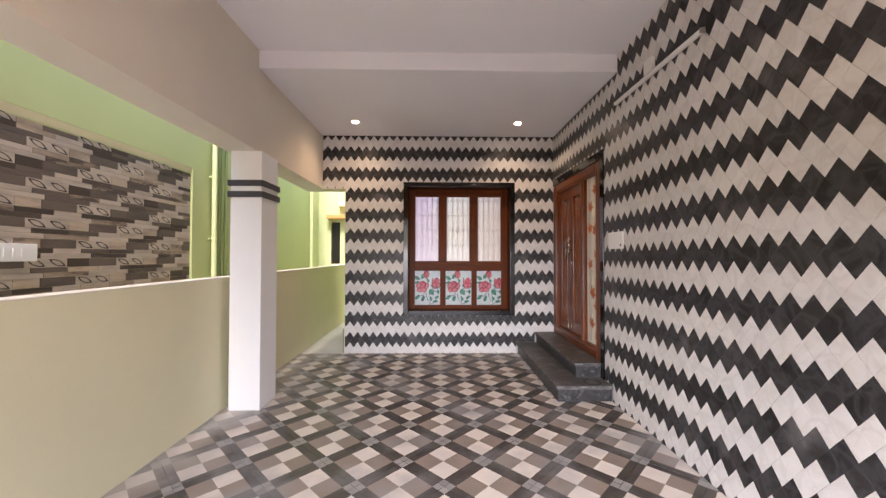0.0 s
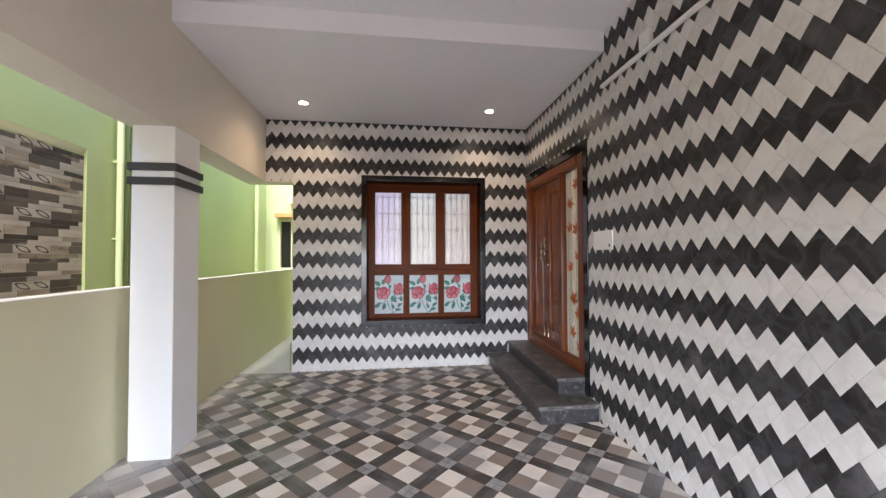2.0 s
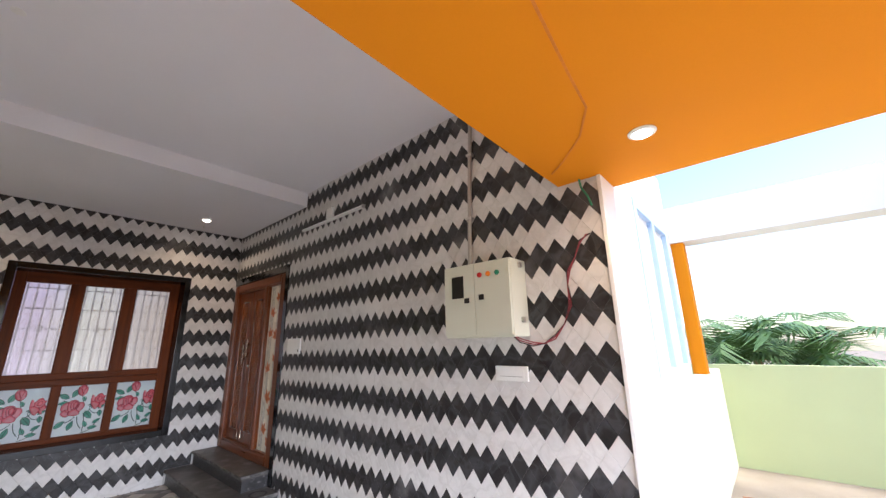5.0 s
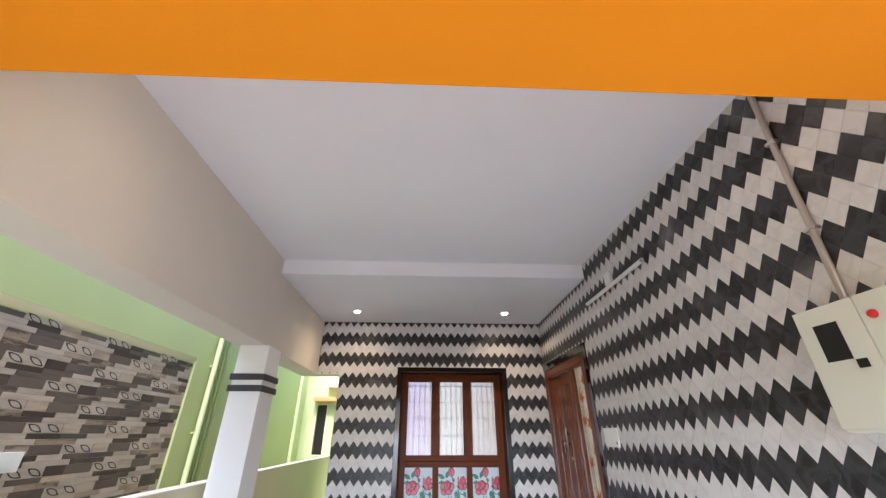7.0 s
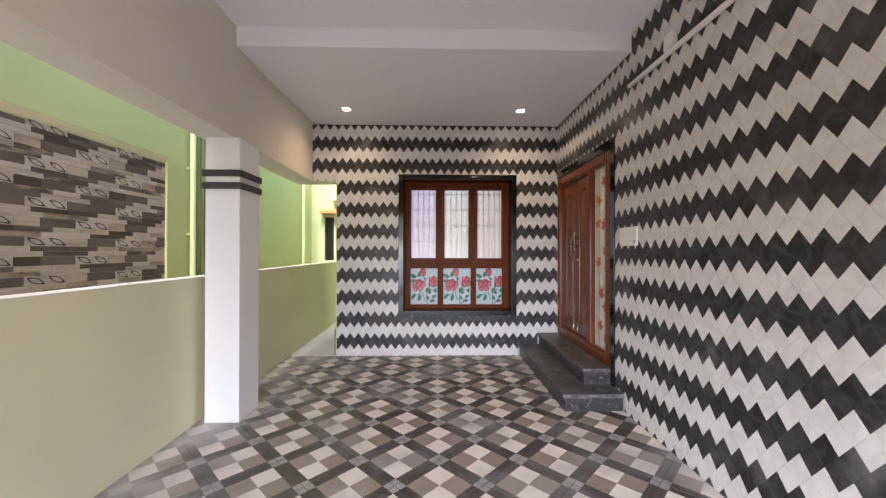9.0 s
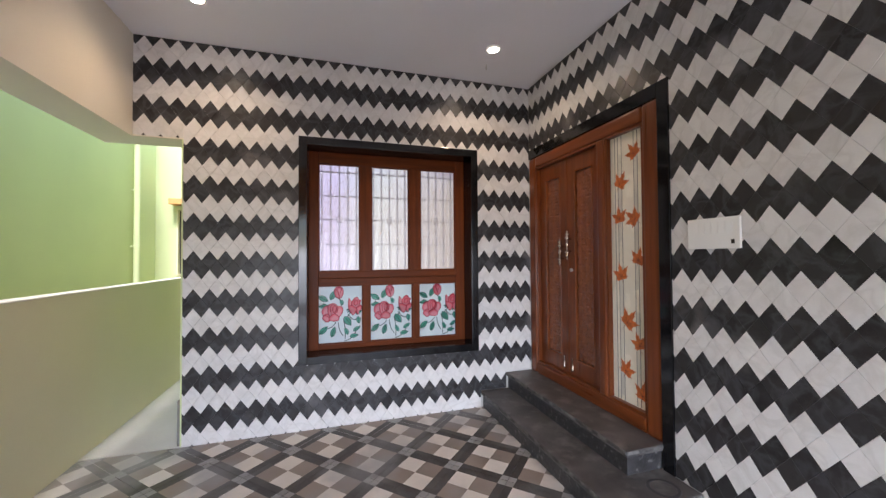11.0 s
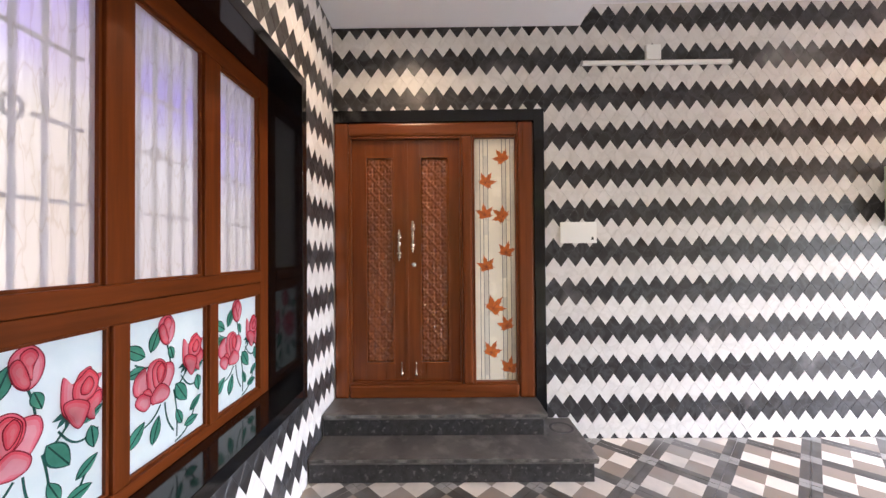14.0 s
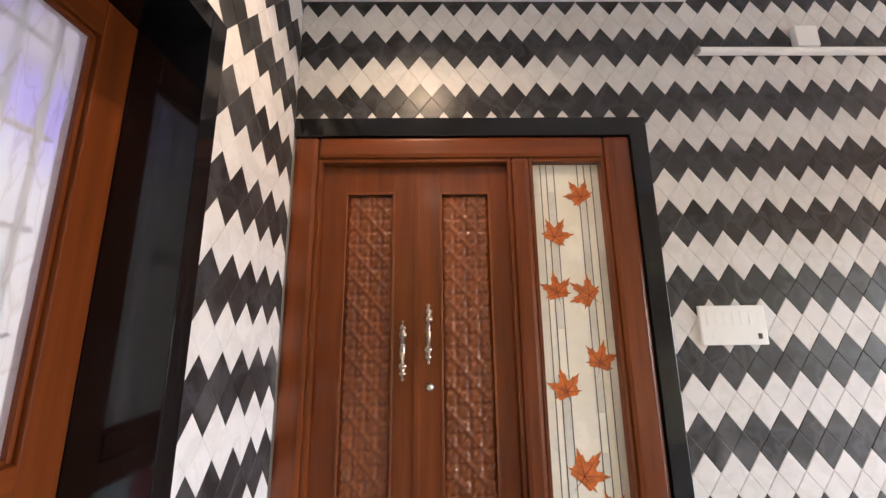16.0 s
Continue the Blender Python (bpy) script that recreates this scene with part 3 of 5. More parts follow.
# ---- door steps ----
steps = thing("door_steps", "two dark grey granite steps before the front door", "steps", at=(1.6, 4.4, 0))
steps_inv = Matrix.Translation((-1.6, -4.4, 0))


def under(ob, bm, name, mat, label=""):
    """A part given in world places, under a thing that stands elsewhere."""
    p = part(name, bm, mat, ob, label)
    p.matrix_parent_inverse = Matrix.Translation(-ob.location)
    return p


under(steps, boxes((1.36, XR - 0.001, 3.515, YF - 0.002, 0, 0.122)), "riser", STEP_RISER, "rough granite riser, coloured darker than the tread")
under(steps, boxes((1.338, XR - 0.001, 3.495, YF - 0.002, 0.1225, 0.160), bevel=0.006), "tread", STEP_STONE)
under(steps, boxes((1.632, XR - 0.001, 3.757, YF - 0.002, 0.1605, 0.276)), "riser", STEP_RISER, "rough granite riser, coloured darker than the tread")
under(steps, boxes((1.612, XR + 0.02, 3.738, YF - 0.002, 0.2765, 0.315), bevel=0.006), "tread", STEP_STONE)
for d in ((1.3335, 1.3378, 3.497, YF - 0.004, 0.138, 0.157), (1.340, XR - 0.004, 3.4905, 3.4948, 0.138, 0.157), (1.6075, 1.6118, 3.740, YF - 0.004, 0.292, 0.312), (1.614, XR - 0.004, 3.7335, 3.7378, 0.292, 0.312)):
    under(steps, boxes(d, bevel=0.0015), "worn_edge", STEP_EDGE, "paler worn granite edge")
ringm = bmesh.new()
hoop = [[ringm.verts.new((1.735 + r * math.cos(a), 3.602 + r * math.sin(a), z)) for a in (2 * math.pi * k / 28 for k in range(28))]
        for r, z in ((0.068, 0.1595), (0.070, 0.1618), (0.086, 0.1618), (0.088, 0.1595))]
for i, o in zip(hoop, hoop[1:]):
    for k in range(28):
        ringm.faces.new((i[k], i[(k + 1) % 28], o[(k + 1) % 28], o[k]))
under(steps, ringm, "stain_ring", BAND_DARK, "dark round stain left by a pot")

# ---- door ----
door = thing("front_door", "closed double-leaf carved teak door with a painted glass sidelight", "door", at=(XR, 4.5, 0.315))
FX = XR - 0.004                          # front of the teak frame
LX = XR + 0.045                          # front of the leaves
# granite surround
surround = setting("door_surround", boxes((XR - 0.010, XW + 0.15, DY0, 3.742, 0.161, DZ1), (XR - 0.010, XW + 0.15, 3.742, DY1, 2.468, DZ1),
                                          bevel=0.003), GRANITE, "polished black granite surround of the front door", "trim")
for nm, d, m in (("jamb", (FX, XW + 0.14, 3.744, 3.868, 0.316, 2.466), WOOD_Z), ("jamb", (FX, XW + 0.14, 5.192, 5.303, 0.316, 2.466), WOOD_Z),
                 ("mullion", (FX, XW + 0.14, 4.222, 4.304, 0.422, 2.362), WOOD_Z), ("head", (FX, XW + 0.14, 3.868, 5.192, 2.362, 2.466), WOOD_Y),
                 ("sill", (FX, XW + 0.14, 3.868, 5.192, 0.316, 0.422), WOOD_Y)):
    under(door, boxes(d, bevel=0.020), nm, m)
for a, b in ((3.868, 4.222), (4.304, 5.192)):      # raised beads inside the frame
    for nm, d, m in (("bead", (FX + 0.012, LX + 0.01, a, a + 0.018, 0.422, 2.362), WOOD_Z), ("bead", (FX + 0.012, LX + 0.01, b - 0.018, b, 0.422, 2.362), WOOD_Z),
                     ("bead", (FX + 0.012, LX + 0.01, a + 0.018, b - 0.018, 2.344, 2.362), WOOD_Y), ("bead", (FX + 0.012, LX + 0.01, a + 0.018, b - 0.018, 0.422, 0.440), WOOD_Y)):
        under(door, boxes(d, bevel=0.004), nm, m)

PZ0, PZ1 = 0.583, 2.20


def leaf(y0, y1, p0, p1, name):
    """One leaf: stiles, rails, and a sunk carved panel between p0 and p1."""
    lf = under(door, boxes((LX, LX + 0.04, y0, p0 - 0.012, 0.442, 2.342), (LX, LX + 0.04, p1 + 0.012, y1, 0.442, 2.342),
                           (LX, LX + 0.04, p0 - 0.012, p1 + 0.012, 0.442, PZ0 - 0.012), (LX, LX + 0.04, p0 - 0.012, p1 + 0.012, PZ1 + 0.012, 2.342),
                           bevel=0.0015), name, WOOD_Z, "polished reddish teak leaf")

    def sub(nm, bm, mat, label="", smooth=False):
        o = part(nm, bm, mat, lf, label, smooth)
        return o
    sub("panel_bead", boxes((LX - 0.005, LX + 0.02, p0 - 0.012, p0, PZ0 - 0.012, PZ1 + 0.012), (LX - 0.005, LX + 0.02, p1, p1 + 0.012, PZ0 - 0.012, PZ1 + 0.012),
                            (LX - 0.005, LX + 0.02, p0, p1, PZ0 - 0.012, PZ0), (LX - 0.005, LX + 0.02, p0, p1, PZ1, PZ1 + 0.012), bevel=0.003), WOOD_DARK)
    sub("panel", boxes((LX + 0.0215, LX + 0.035, p0, p1, PZ0, PZ1)), WOOD_DARK)
    # carving: a quilt of pillowy petals between slanting ribs, with small crosses sunk at their hearts
    bm = bmesh.new()
    rows = 14
    cw, ch = (p1 - p0) / 2, (PZ1 - PZ0) / rows
    nu, nv = 36, rows * 16
    bed = LX + 0.0205

    def relief(a, b):
        p, q = a + b, a - b
        dp, dq = p - round(p), q - round(q)
        pillow = (abs(math.sin(math.pi * p)) * abs(math.sin(math.pi * q))) ** 0.7
        rope = math.exp(-(dp / 0.17) ** 2) * (0.82 + 0.18 * math.cos(6 * math.pi * q))
        rib = 0.6 * math.exp(-(dq / 0.09) ** 2)
        cross = 0.0
        for ca, cb in ((a - math.floor(a) - 0.5, b - round(b)), (a - round(a), b - math.floor(b) - 0.5)):
            cross += math.exp(-(ca / 0.065) ** 2 - (cb / 0.24) ** 2) + math.exp(-(ca / 0.24) ** 2 - (cb / 0.065) ** 2)
        return 0.0195 * max(0.82 * pillow, 0.80 * rope, rib) - 0.017 * min(1.0, cross)
    grid = []
    for j in range(nv + 1):
        line = []
        for i in range(nu + 1):
            edge = min(i, nu - i, j, nv - j) == 0
            h = 0.0 if edge else relief(2 * i / nu + 0.06 * math.sin(j * 0.9) / 6, rows * j / nv)
            line.append(bm.verts.new((bed - min(0.020, max(h, 0.0)), p1 - (p1 - p0) * i / nu, PZ0 + (PZ1 - PZ0) * j / nv)))
        grid.append(line)
    for j in range(nv):
        for i in range(nu):
            bm.faces.new((grid[j][i], grid[j][i + 1], grid[j + 1][i + 1], grid[j + 1][i]))
    sub("carving", bm, WOOD_DARK, "carved diagonal lattice with small flowers", True)
    return lf


MEET = 4.742
leaf_a = leaf(MEET + 0.0015, 5.174, 4.852, 5.058, "door_leaf")
leaf_b = leaf(4.322, MEET - 0.0015, 4.414, 4.625, "door_leaf")
part("cover_strip", boxes((LX - 0.006, LX - 0.0005, MEET - 0.012, MEET + 0.012, 0.46, 2.34), bevel=0.002), WOOD_Z, leaf_a)


def pull(parent, y, z):
    """A turned metal pull handle, upright, on two posts."""
    prof = [(0.002, -0.125), (0.006, -0.118), (0.003, -0.105), (0.011, -0.098), (0.011, -0.088), (0.005, -0.080), (0.013, -0.068), (0.013, -0.055),
            (0.006, -0.048), (0.008, 0.0), (0.006, 0.048), (0.013, 0.055), (0.013, 0.068), (0.005, 0.080), (0.011, 0.088), (0.011, 0.098), (0.003, 0.105),
            (0.006, 0.118), (0.002, 0.125)]
    prof = [(r * 1.55, h * 1.0) for r, h in prof]
    part("handle", lathe(prof, pose(LX - 0.040, y, z)), BRASS, parent, "turned brass pull handle", True)
    for s in (-0.053, 0.053):
        part("handle_post", lathe([(0.008, 0), (0.006, 0.01), (0.006, 0.036)], pose(LX - 0.0362, y, z + s, 0, 90, 0), 10), BRASS, parent, "", True)


pull(leaf_a, 4.797, 1.505)
pull(leaf_b, 4.690, 1.570)
part("lock_knob", lathe([(0.017, 0), (0.016, 0.008), (0.011, 0.014), (0.004, 0.016)], pose(LX, 4.685, 1.352, 0, -90, 0)), STEEL, leaf_b, "round steel lock", True)
for par, y in ((leaf_a, 4.785), (leaf_b, 4.672)):
    part("floor_bolt", lathe([(0.004, 0.06), (0.009, 0.05), (0.004, 0.04), (0.006, 0.0), (0.011, -0.035), (0.013, -0.05)], pose(LX - 0.013, y, 0.53), 10),
         BRASS, par, "small brass door bolt", True)

# sidelight with painted leaves
SY0, SY1, SZ0, SZ1 = 3.886, 4.204, 0.440, 2.344
side = under(door, boxes((LX + 0.002, LX + 0.010, SY0 - 0.01, SY1 + 0.01, SZ0 - 0.01, SZ1 + 0.01)), "sidelight_glass", SIDE_GLASS, "ivory painted glass with orange maple leaves")


def on_side(u, v, w):
    return Vector((LX + 0.002 - w, SY1 - u * (SY1 - SY0), SZ0 + v * (SZ1 - SZ0)))


bm = bmesh.new()
for u in (0.14, 0.228, 0.34, 0.69, 0.79, 0.897):
    sheet(bm, [(u - 0.0065, 0.002), (u + 0.0065, 0.002), (u + 0.0065, 0.998), (u - 0.0065, 0.998)], 0, 0.0012, on_side)
part("painted_lines", bm, LINE_GREY, side, "thin dark upright lines")
bm = bmesh.new()
for u, v0, v1 in ((0.284, 0.02, 0.50), (0.284, 0.60, 0.93), (0.74, 0.42, 0.95), (0.74, 0.03, 0.34), (0.95, 0.03, 0.97)):
    sheet(bm, [(u - 0.045, v0), (u + 0.045, v0), (u + 0.045, v1), (u - 0.045, v1)], 0, 0.0008, on_side)
part("painted_bands", bm, DUST_GREY, side, "faded grey bands")


def maple(cu, cv, size, turn, parent):
    """A five-lobed leaf with veins; size in metres."""
    bm = bmesh.new()
    wy, wz = SY1 - SY0, SZ1 - SZ0
    lobes = [(90, 1.0), (38, 0.92), (-12, 0.62), (142, 0.92), (192, 0.62)]
    pts = []
    for i, (a, r) in enumerate(sorted(lobes, key=lambda q: q[0])):
        for da, rr in ((-20, 0.42), (-11, 0.74), (-7, 0.70), (0, 1.0), (7, 0.70), (11, 0.74), (20, 0.42)):
            pts.append((math.radians(a + da + turn), rr * r * size if abs(da) < 20 else 0.46 * size))
    for a in (-60, -90, -120):
        pts.append((math.radians(a + turn), 0.22 * size))
    out = [(cu + r * math.cos(a) / wy, cv + r * math.sin(a) / wz) for a, r in pts]
    sheet(bm, out, 0.0014, 0.0012, on_side)
    lf = part("painted_leaf", bm, MAPLE, parent, "orange maple leaf")
    vb = bmesh.new()
    for a, r in lobes + [(-90, 0.75)]:
        a = math.radians(a + turn)
        dx, dz = math.cos(a), math.sin(a)
        w = 0.0025
        quad = [(-dz * w, dx * w), (dz * w, -dx * w), (dx * r * size * 0.85, dz * r * size * 0.85)]
        sheet(vb, [(cu + p / wy, cv + q / wz) for p, q in quad], 0.0027, 0.0006, on_side)
    part("leaf_vein", vb, MAPLE_DEEP, lf)


for u, v, s, t in ((0.72, 0.915, 0.075, 35), (0.28, 0.815, 0.078, -30), (0.27, 0.682, 0.076, 10), (0.71, 0.675, 0.080, 55), (0.77, 0.525, 0.076, -15),
                   (0.30, 0.465, 0.078, 15), (0.44, 0.295, 0.092, -40), (0.78, 0.220, 0.074, 20), (0.38, 0.112, 0.080, -25), (0.83, 0.045, 0.082, -10)):
    maple(u, v, s * 1.32, t, side)

# ---- window ----
RB = 0.068
win_surround = setting("window_surround", boxes((WX0, WX0 + RB, YF - 0.014, YW + 0.23, WZ0, WZ1), (WX1 - RB, WX1, YF - 0.014, YW + 0.23, WZ0, WZ1),
                                                (WX0 + RB, WX1 - RB, YF - 0.014, YW + 0.23, WZ0, WZ0 + RB), (WX0 + RB, WX1 - RB, YF - 0.014, YW + 0.23, WZ1 - RB, WZ1),
                                                bevel=0.003), GRANITE, "polished black granite surround of the window", "trim")
window = thing("window_1", "teak window with three figured panes over three rose-painted panes", "window", at=(0.5, YF + 0.21, WZ0 + RB))
tagged(window, kind="structure")
GX0, GX1, GZ0, GZ1 = WX0 + RB + 0.001, WX1 - RB - 0.001, WZ0 + RB + 0.001, WZ1 - RB - 0.001
WY = YF + 0.195                                # front of the teak
UP = ((-0.180, 0.192), (0.302, 0.668), (0.782, 1.150))
LOW = ((-0.192, 0.220), (0.284, 0.702), (0.764, 1.184))
UZ0, UZ1, LZ0, LZ1 = 1.345, 2.350, 0.672, 1.214
for nm, d, m in (("stile", (GX0, UP[0][0], WY, WY + 0.06, GZ0, GZ1), WOOD_W), ("stile", (UP[2][1], GX1, WY, WY + 0.06, GZ0, GZ1), WOOD_W),
                 ("top_rail", (UP[0][0], UP[2][1], WY, WY + 0.06, UZ1, GZ1), WOOD_X), ("bottom_rail", (UP[0][0], UP[2][1], WY, WY + 0.06, GZ0, LZ0), WOOD_X),
                 ("middle_rail", (UP[0][0], UP[2][1], WY - 0.006, WY + 0.06, 1.283, UZ0), WOOD_X), ("middle_rail", (UP[0][0], UP[2][1], WY, WY + 0.06, LZ1, 1.281), WOOD_X),
                 ("mullion", (UP[0][1], UP[1][0], WY, WY + 0.06, UZ0, UZ1), WOOD_W), ("mullion", (UP[1][1], UP[2][0], WY, WY + 0.06, UZ0, UZ1), WOOD_W),
                 ("mullion", (LOW[0][1], LOW[1][0], WY, WY + 0.06, LZ0, LZ1), WOOD_W), ("mullion", (LOW[1][1], LOW[2][0], WY, WY + 0.06, LZ0, LZ1), WOOD_W)):
    under(window, boxes(d, bevel=0.005), nm, m)
PY = WY + 0.030


def lens(cu, cv, ln_, wd, ang, aspect, n=9):
    out = []
    for s in (1, -1):
        for k in range(n):
            t = k / n if s > 0 else 1 - k / n
            u, v = (t - 0.5) * ln_, s * wd * math.sin(math.pi * t) ** 0.8 * (1.15 - 0.35 * t)
            c, q = math.cos(ang), math.sin(ang)
            out.append((cu + (u * c - v * q) / aspect, cv + u * q + v * c))
    return out


def stroke(pts, w, aspect):
    a, b = [], []
    for i, p in enumerate(pts):
        o, e = pts[max(i - 1, 0)], pts[min(i + 1, len(pts) - 1)]
        d = Vector((e[0] - o[0], e[1] - o[1])).normalized()
        a.append((p[0] - d.y * w / aspect, p[1] + d.x * w))
        b.append((p[0] + d.y * w / aspect, p[1] - d.x * w))
    return a + b[::-1]


def bow(p, q, sag, n=8):
    return [(p[0] + (q[0] - p[0]) * t - (q[1] - p[1]) * sag * math.sin(math.pi * t), p[1] + (q[1] - p[1]) * t + (q[0] - p[0]) * sag * math.sin(math.pi * t))
            for t in (k / n for k in range(n + 1))]


def rounded(pts, per=5):
    """A smooth closed line through a few corners."""
    out, n = [], len(pts)
    for i in range(n):
        p0, p1, p2, p3 = (Vector(pts[(i + k) % n]) for k in (-1, 0, 1, 2))
        for j in range(per):
            t = j / per
            q = 0.5 * (2 * p1 + (p2 - p0) * t + (2 * p0 - 5 * p1 + 4 * p2 - p3) * t * t + (3 * p1 - p0 - 3 * p2 + p3) * t ** 3)
            out.append((q.x, q.y))
    return out


# petals of the three roses, drawn in shares of a pane's width and height
BIG_ROSE = (((0.22, 0.66), (0.13, 0.63), (0.09, 0.56), (0.12, 0.49), (0.26, 0.45), (0.29, 0.52), (0.24, 0.59)),
            ((0.43, 0.64), (0.53, 0.63), (0.56, 0.56), (0.52, 0.49), (0.45, 0.44), (0.36, 0.50), (0.41, 0.56)),
            ((0.12, 0.48), (0.18, 0.50), (0.27, 0.47), (0.27, 0.40), (0.20, 0.37), (0.11, 0.43)),
            ((0.23, 0.65), (0.28, 0.69), (0.38, 0.69), (0.45, 0.63), (0.44, 0.55), (0.37, 0.50), (0.26, 0.46), (0.22, 0.56)),
            ((0.28, 0.64), (0.35, 0.68), (0.43, 0.63), (0.41, 0.54), (0.32, 0.49), (0.28, 0.56)),
            ((0.32, 0.62), (0.38, 0.66), (0.42, 0.61), (0.39, 0.55), (0.34, 0.53)),
            ((0.26, 0.40), (0.25, 0.46), (0.36, 0.52), (0.47, 0.46), (0.46, 0.40), (0.38, 0.38), (0.31, 0.39)),
            ((0.16, 0.51), (0.23, 0.52), (0.27, 0.46), (0.22, 0.47)))
SIDE_ROSE = (((0.67, 0.60), (0.68, 0.77), (0.75, 0.72), (0.80, 0.77), (0.88, 0.79), (0.91, 0.74), (0.97, 0.73), (0.94, 0.67), (0.98, 0.62), (0.95, 0.56), (0.86, 0.51), (0.75, 0.52)),
             ((0.85, 0.60), (0.95, 0.64), (0.97, 0.57), (0.91, 0.53), (0.91, 0.48), (0.85, 0.51)),
             ((0.75, 0.72), (0.80, 0.75), (0.87, 0.78), (0.94, 0.71), (0.90, 0.62), (0.79, 0.60), (0.74, 0.65)),
             ((0.80, 0.70), (0.86, 0.74), (0.90, 0.69), (0.86, 0.64), (0.80, 0.65)),
             ((0.67, 0.63), (0.76, 0.64), (0.86, 0.59), (0.84, 0.52), (0.78, 0.47), (0.71, 0.53)))
BUD_ROSE = (((0.36, 0.91), (0.40, 0.97), (0.49, 0.985), (0.56, 0.93), (0.57, 0.86), (0.53, 0.79), (0.46, 0.765), (0.39, 0.81)),
            ((0.42, 0.94), (0.48, 0.97), (0.53, 0.93), (0.50, 0.87), (0.49, 0.81), (0.45, 0.85)),
            ((0.36, 0.90), (0.41, 0.93), (0.46, 0.87), (0.48, 0.79), (0.44, 0.775), (0.38, 0.82)))


def rose_pane(x0, x1):
    pane = under(window, boxes((x0, x1, PY, PY + 0.006, LZ0, LZ1)), "rose_pane", GLASS_WHITE, "milky glass pane painted with red roses")
    pane.visible_shadow = False
    asp = (x1 - x0) / (LZ1 - LZ0)

    def to(u, v, w):
        return Vector((x0 + u * (x1 - x0), PY - w, LZ0 + v * (LZ1 - LZ0)))

    def paint(name, outlines, lift, mat, parent=pane, label=""):
        bm = bmesh.new()
        for o in outlines:
            sheet(bm, o, lift, 0.0008, to)
        return part(name, bm, mat, parent, label)
    stems = [bow((0.56, 0.42), (0.60, 0.06), 0.06), bow((0.45, 0.36), (0.56, 0.12), -0.1), bow((0.60, 0.42), (0.78, 0.58), -0.05), bow((0.66, 0.50), (0.95, 0.42), -0.22),
             bow((0.47, 0.78), (0.52, 0.62), 0.05), bow((0.58, 0.03), (0.86, 0.22), -0.15), bow((0.34, 0.66), (0.12, 0.70), 0.1), bow((0.40, 0.36), (0.22, 0.26), 0.1)]
    paint("painted_stem", [stroke(s, 0.006, asp) for s in stems], 0.0005, LEAF_DEEP, label="dark green stems")
    for cu, cv, ln_, wd, a in ((0.12, 0.78, 0.20, 0.052, 2.6), (0.33, 0.83, 0.19, 0.050, 1.15), (0.13, 0.645, 0.18, 0.042, 3.2), (0.53, 0.70, 0.11, 0.036, -1.2),
                               (0.13, 0.235, 0.20, 0.050, 0.75), (0.34, 0.20, 0.20, 0.048, 1.25), (0.66, 0.375, 0.21, 0.062, -0.95), (0.90, 0.385, 0.14, 0.042, -1.45),
                               (0.91, 0.515, 0.14, 0.026, 0.55), (0.63, 0.20, 0.15, 0.038, 2.0), (0.86, 0.235, 0.16, 0.036, 0.6), (0.80, 0.115, 0.16, 0.040, 0.12)):
        rim = paint("painted_leaf", [lens(cu, cv, ln_ * 0.97, wd * 0.96, a, asp)], 0.0010, LEAF_DEEP, label="green rose leaf")
        paint("leaf_blade", [lens(cu, cv, ln_ * 0.90, wd * 0.80, a, asp)], 0.0019, LEAF, rim)
        paint("leaf_vein", [stroke([(cu - 0.42 * ln_ * math.cos(a) / asp, cv - 0.42 * ln_ * math.sin(a)), (cu + 0.45 * ln_ * math.cos(a) / asp, cv + 0.45 * ln_ * math.sin(a))], 0.0035, asp)],
              0.0028, LEAF_DEEP, rim)
    for petals in (BIG_ROSE, SIDE_ROSE, BUD_ROSE):
        rose = None
        for k, pts in enumerate(petals):
            lift = 0.0034 + 0.0016 * k
            bm = bmesh.new()
            line = rounded(pts)
            mid = Vector((sum(p[0] for p in pts) / len(pts), sum(p[1] for p in pts) / len(pts)))
            tall = Vector((min(pts, key=lambda p: p[1] - 0.4 * p[0])[0], min(p[1] for p in pts)))

            def inset(d, toward, by):
                c = mid.lerp(toward, by)
                out = []
                for p in line:
                    v = Vector(((p[0] - mid.x) * asp, p[1] - mid.y))
                    f = max(0.15, 1 - d / max(v.length, 1e-5))
                    out.append((c.x + v.x * f / asp, c.y + v.y * f))
                return out
            rings = [[bm.verts.new(to(u, v, lift + 0.0003 * q)) for u, v in o] for q, o in
                     enumerate((line, inset(0.0062, mid, 0), inset(0.017, tall, 0.05), inset(0.034, tall, 0.12)))]
            for q, (o, i) in enumerate(zip(rings, rings[1:])):
                for e in range(len(o)):
                    bm.faces.new((o[e], o[(e + 1) % len(o)], i[(e + 1) % len(o)], i[e])).material_index = q
            bm.faces.new(rings[3]).material_index = 3
            mats = [ROSE_DEEP, ROSE_RED, ROSE, ROSE_LIGHT]
            if rose is None:
                rose = part("painted_rose", bm, mats, pane, "pink and red painted rose")
            else:
                part("petal", bm, mats, rose)
    for a in (-2.4, -1.9, -1.4, -2.9):
        paint("sepal", [lens(0.745 + 0.05 * math.cos(a) / asp, 0.585 + 0.05 * math.sin(a), 0.10, 0.016, a, asp)], 0.0022, LEAF_DEEP)


for x0, x1 in UP:
    gl = under(window, boxes((x0, x1, PY, PY + 0.005, UZ0, UZ1)), "figured_pane", FIGURED, "obscured pane of hammered glass")
    gl.visible_shadow = False
for x0, x1 in LOW:
    rose_pane(x0, x1)
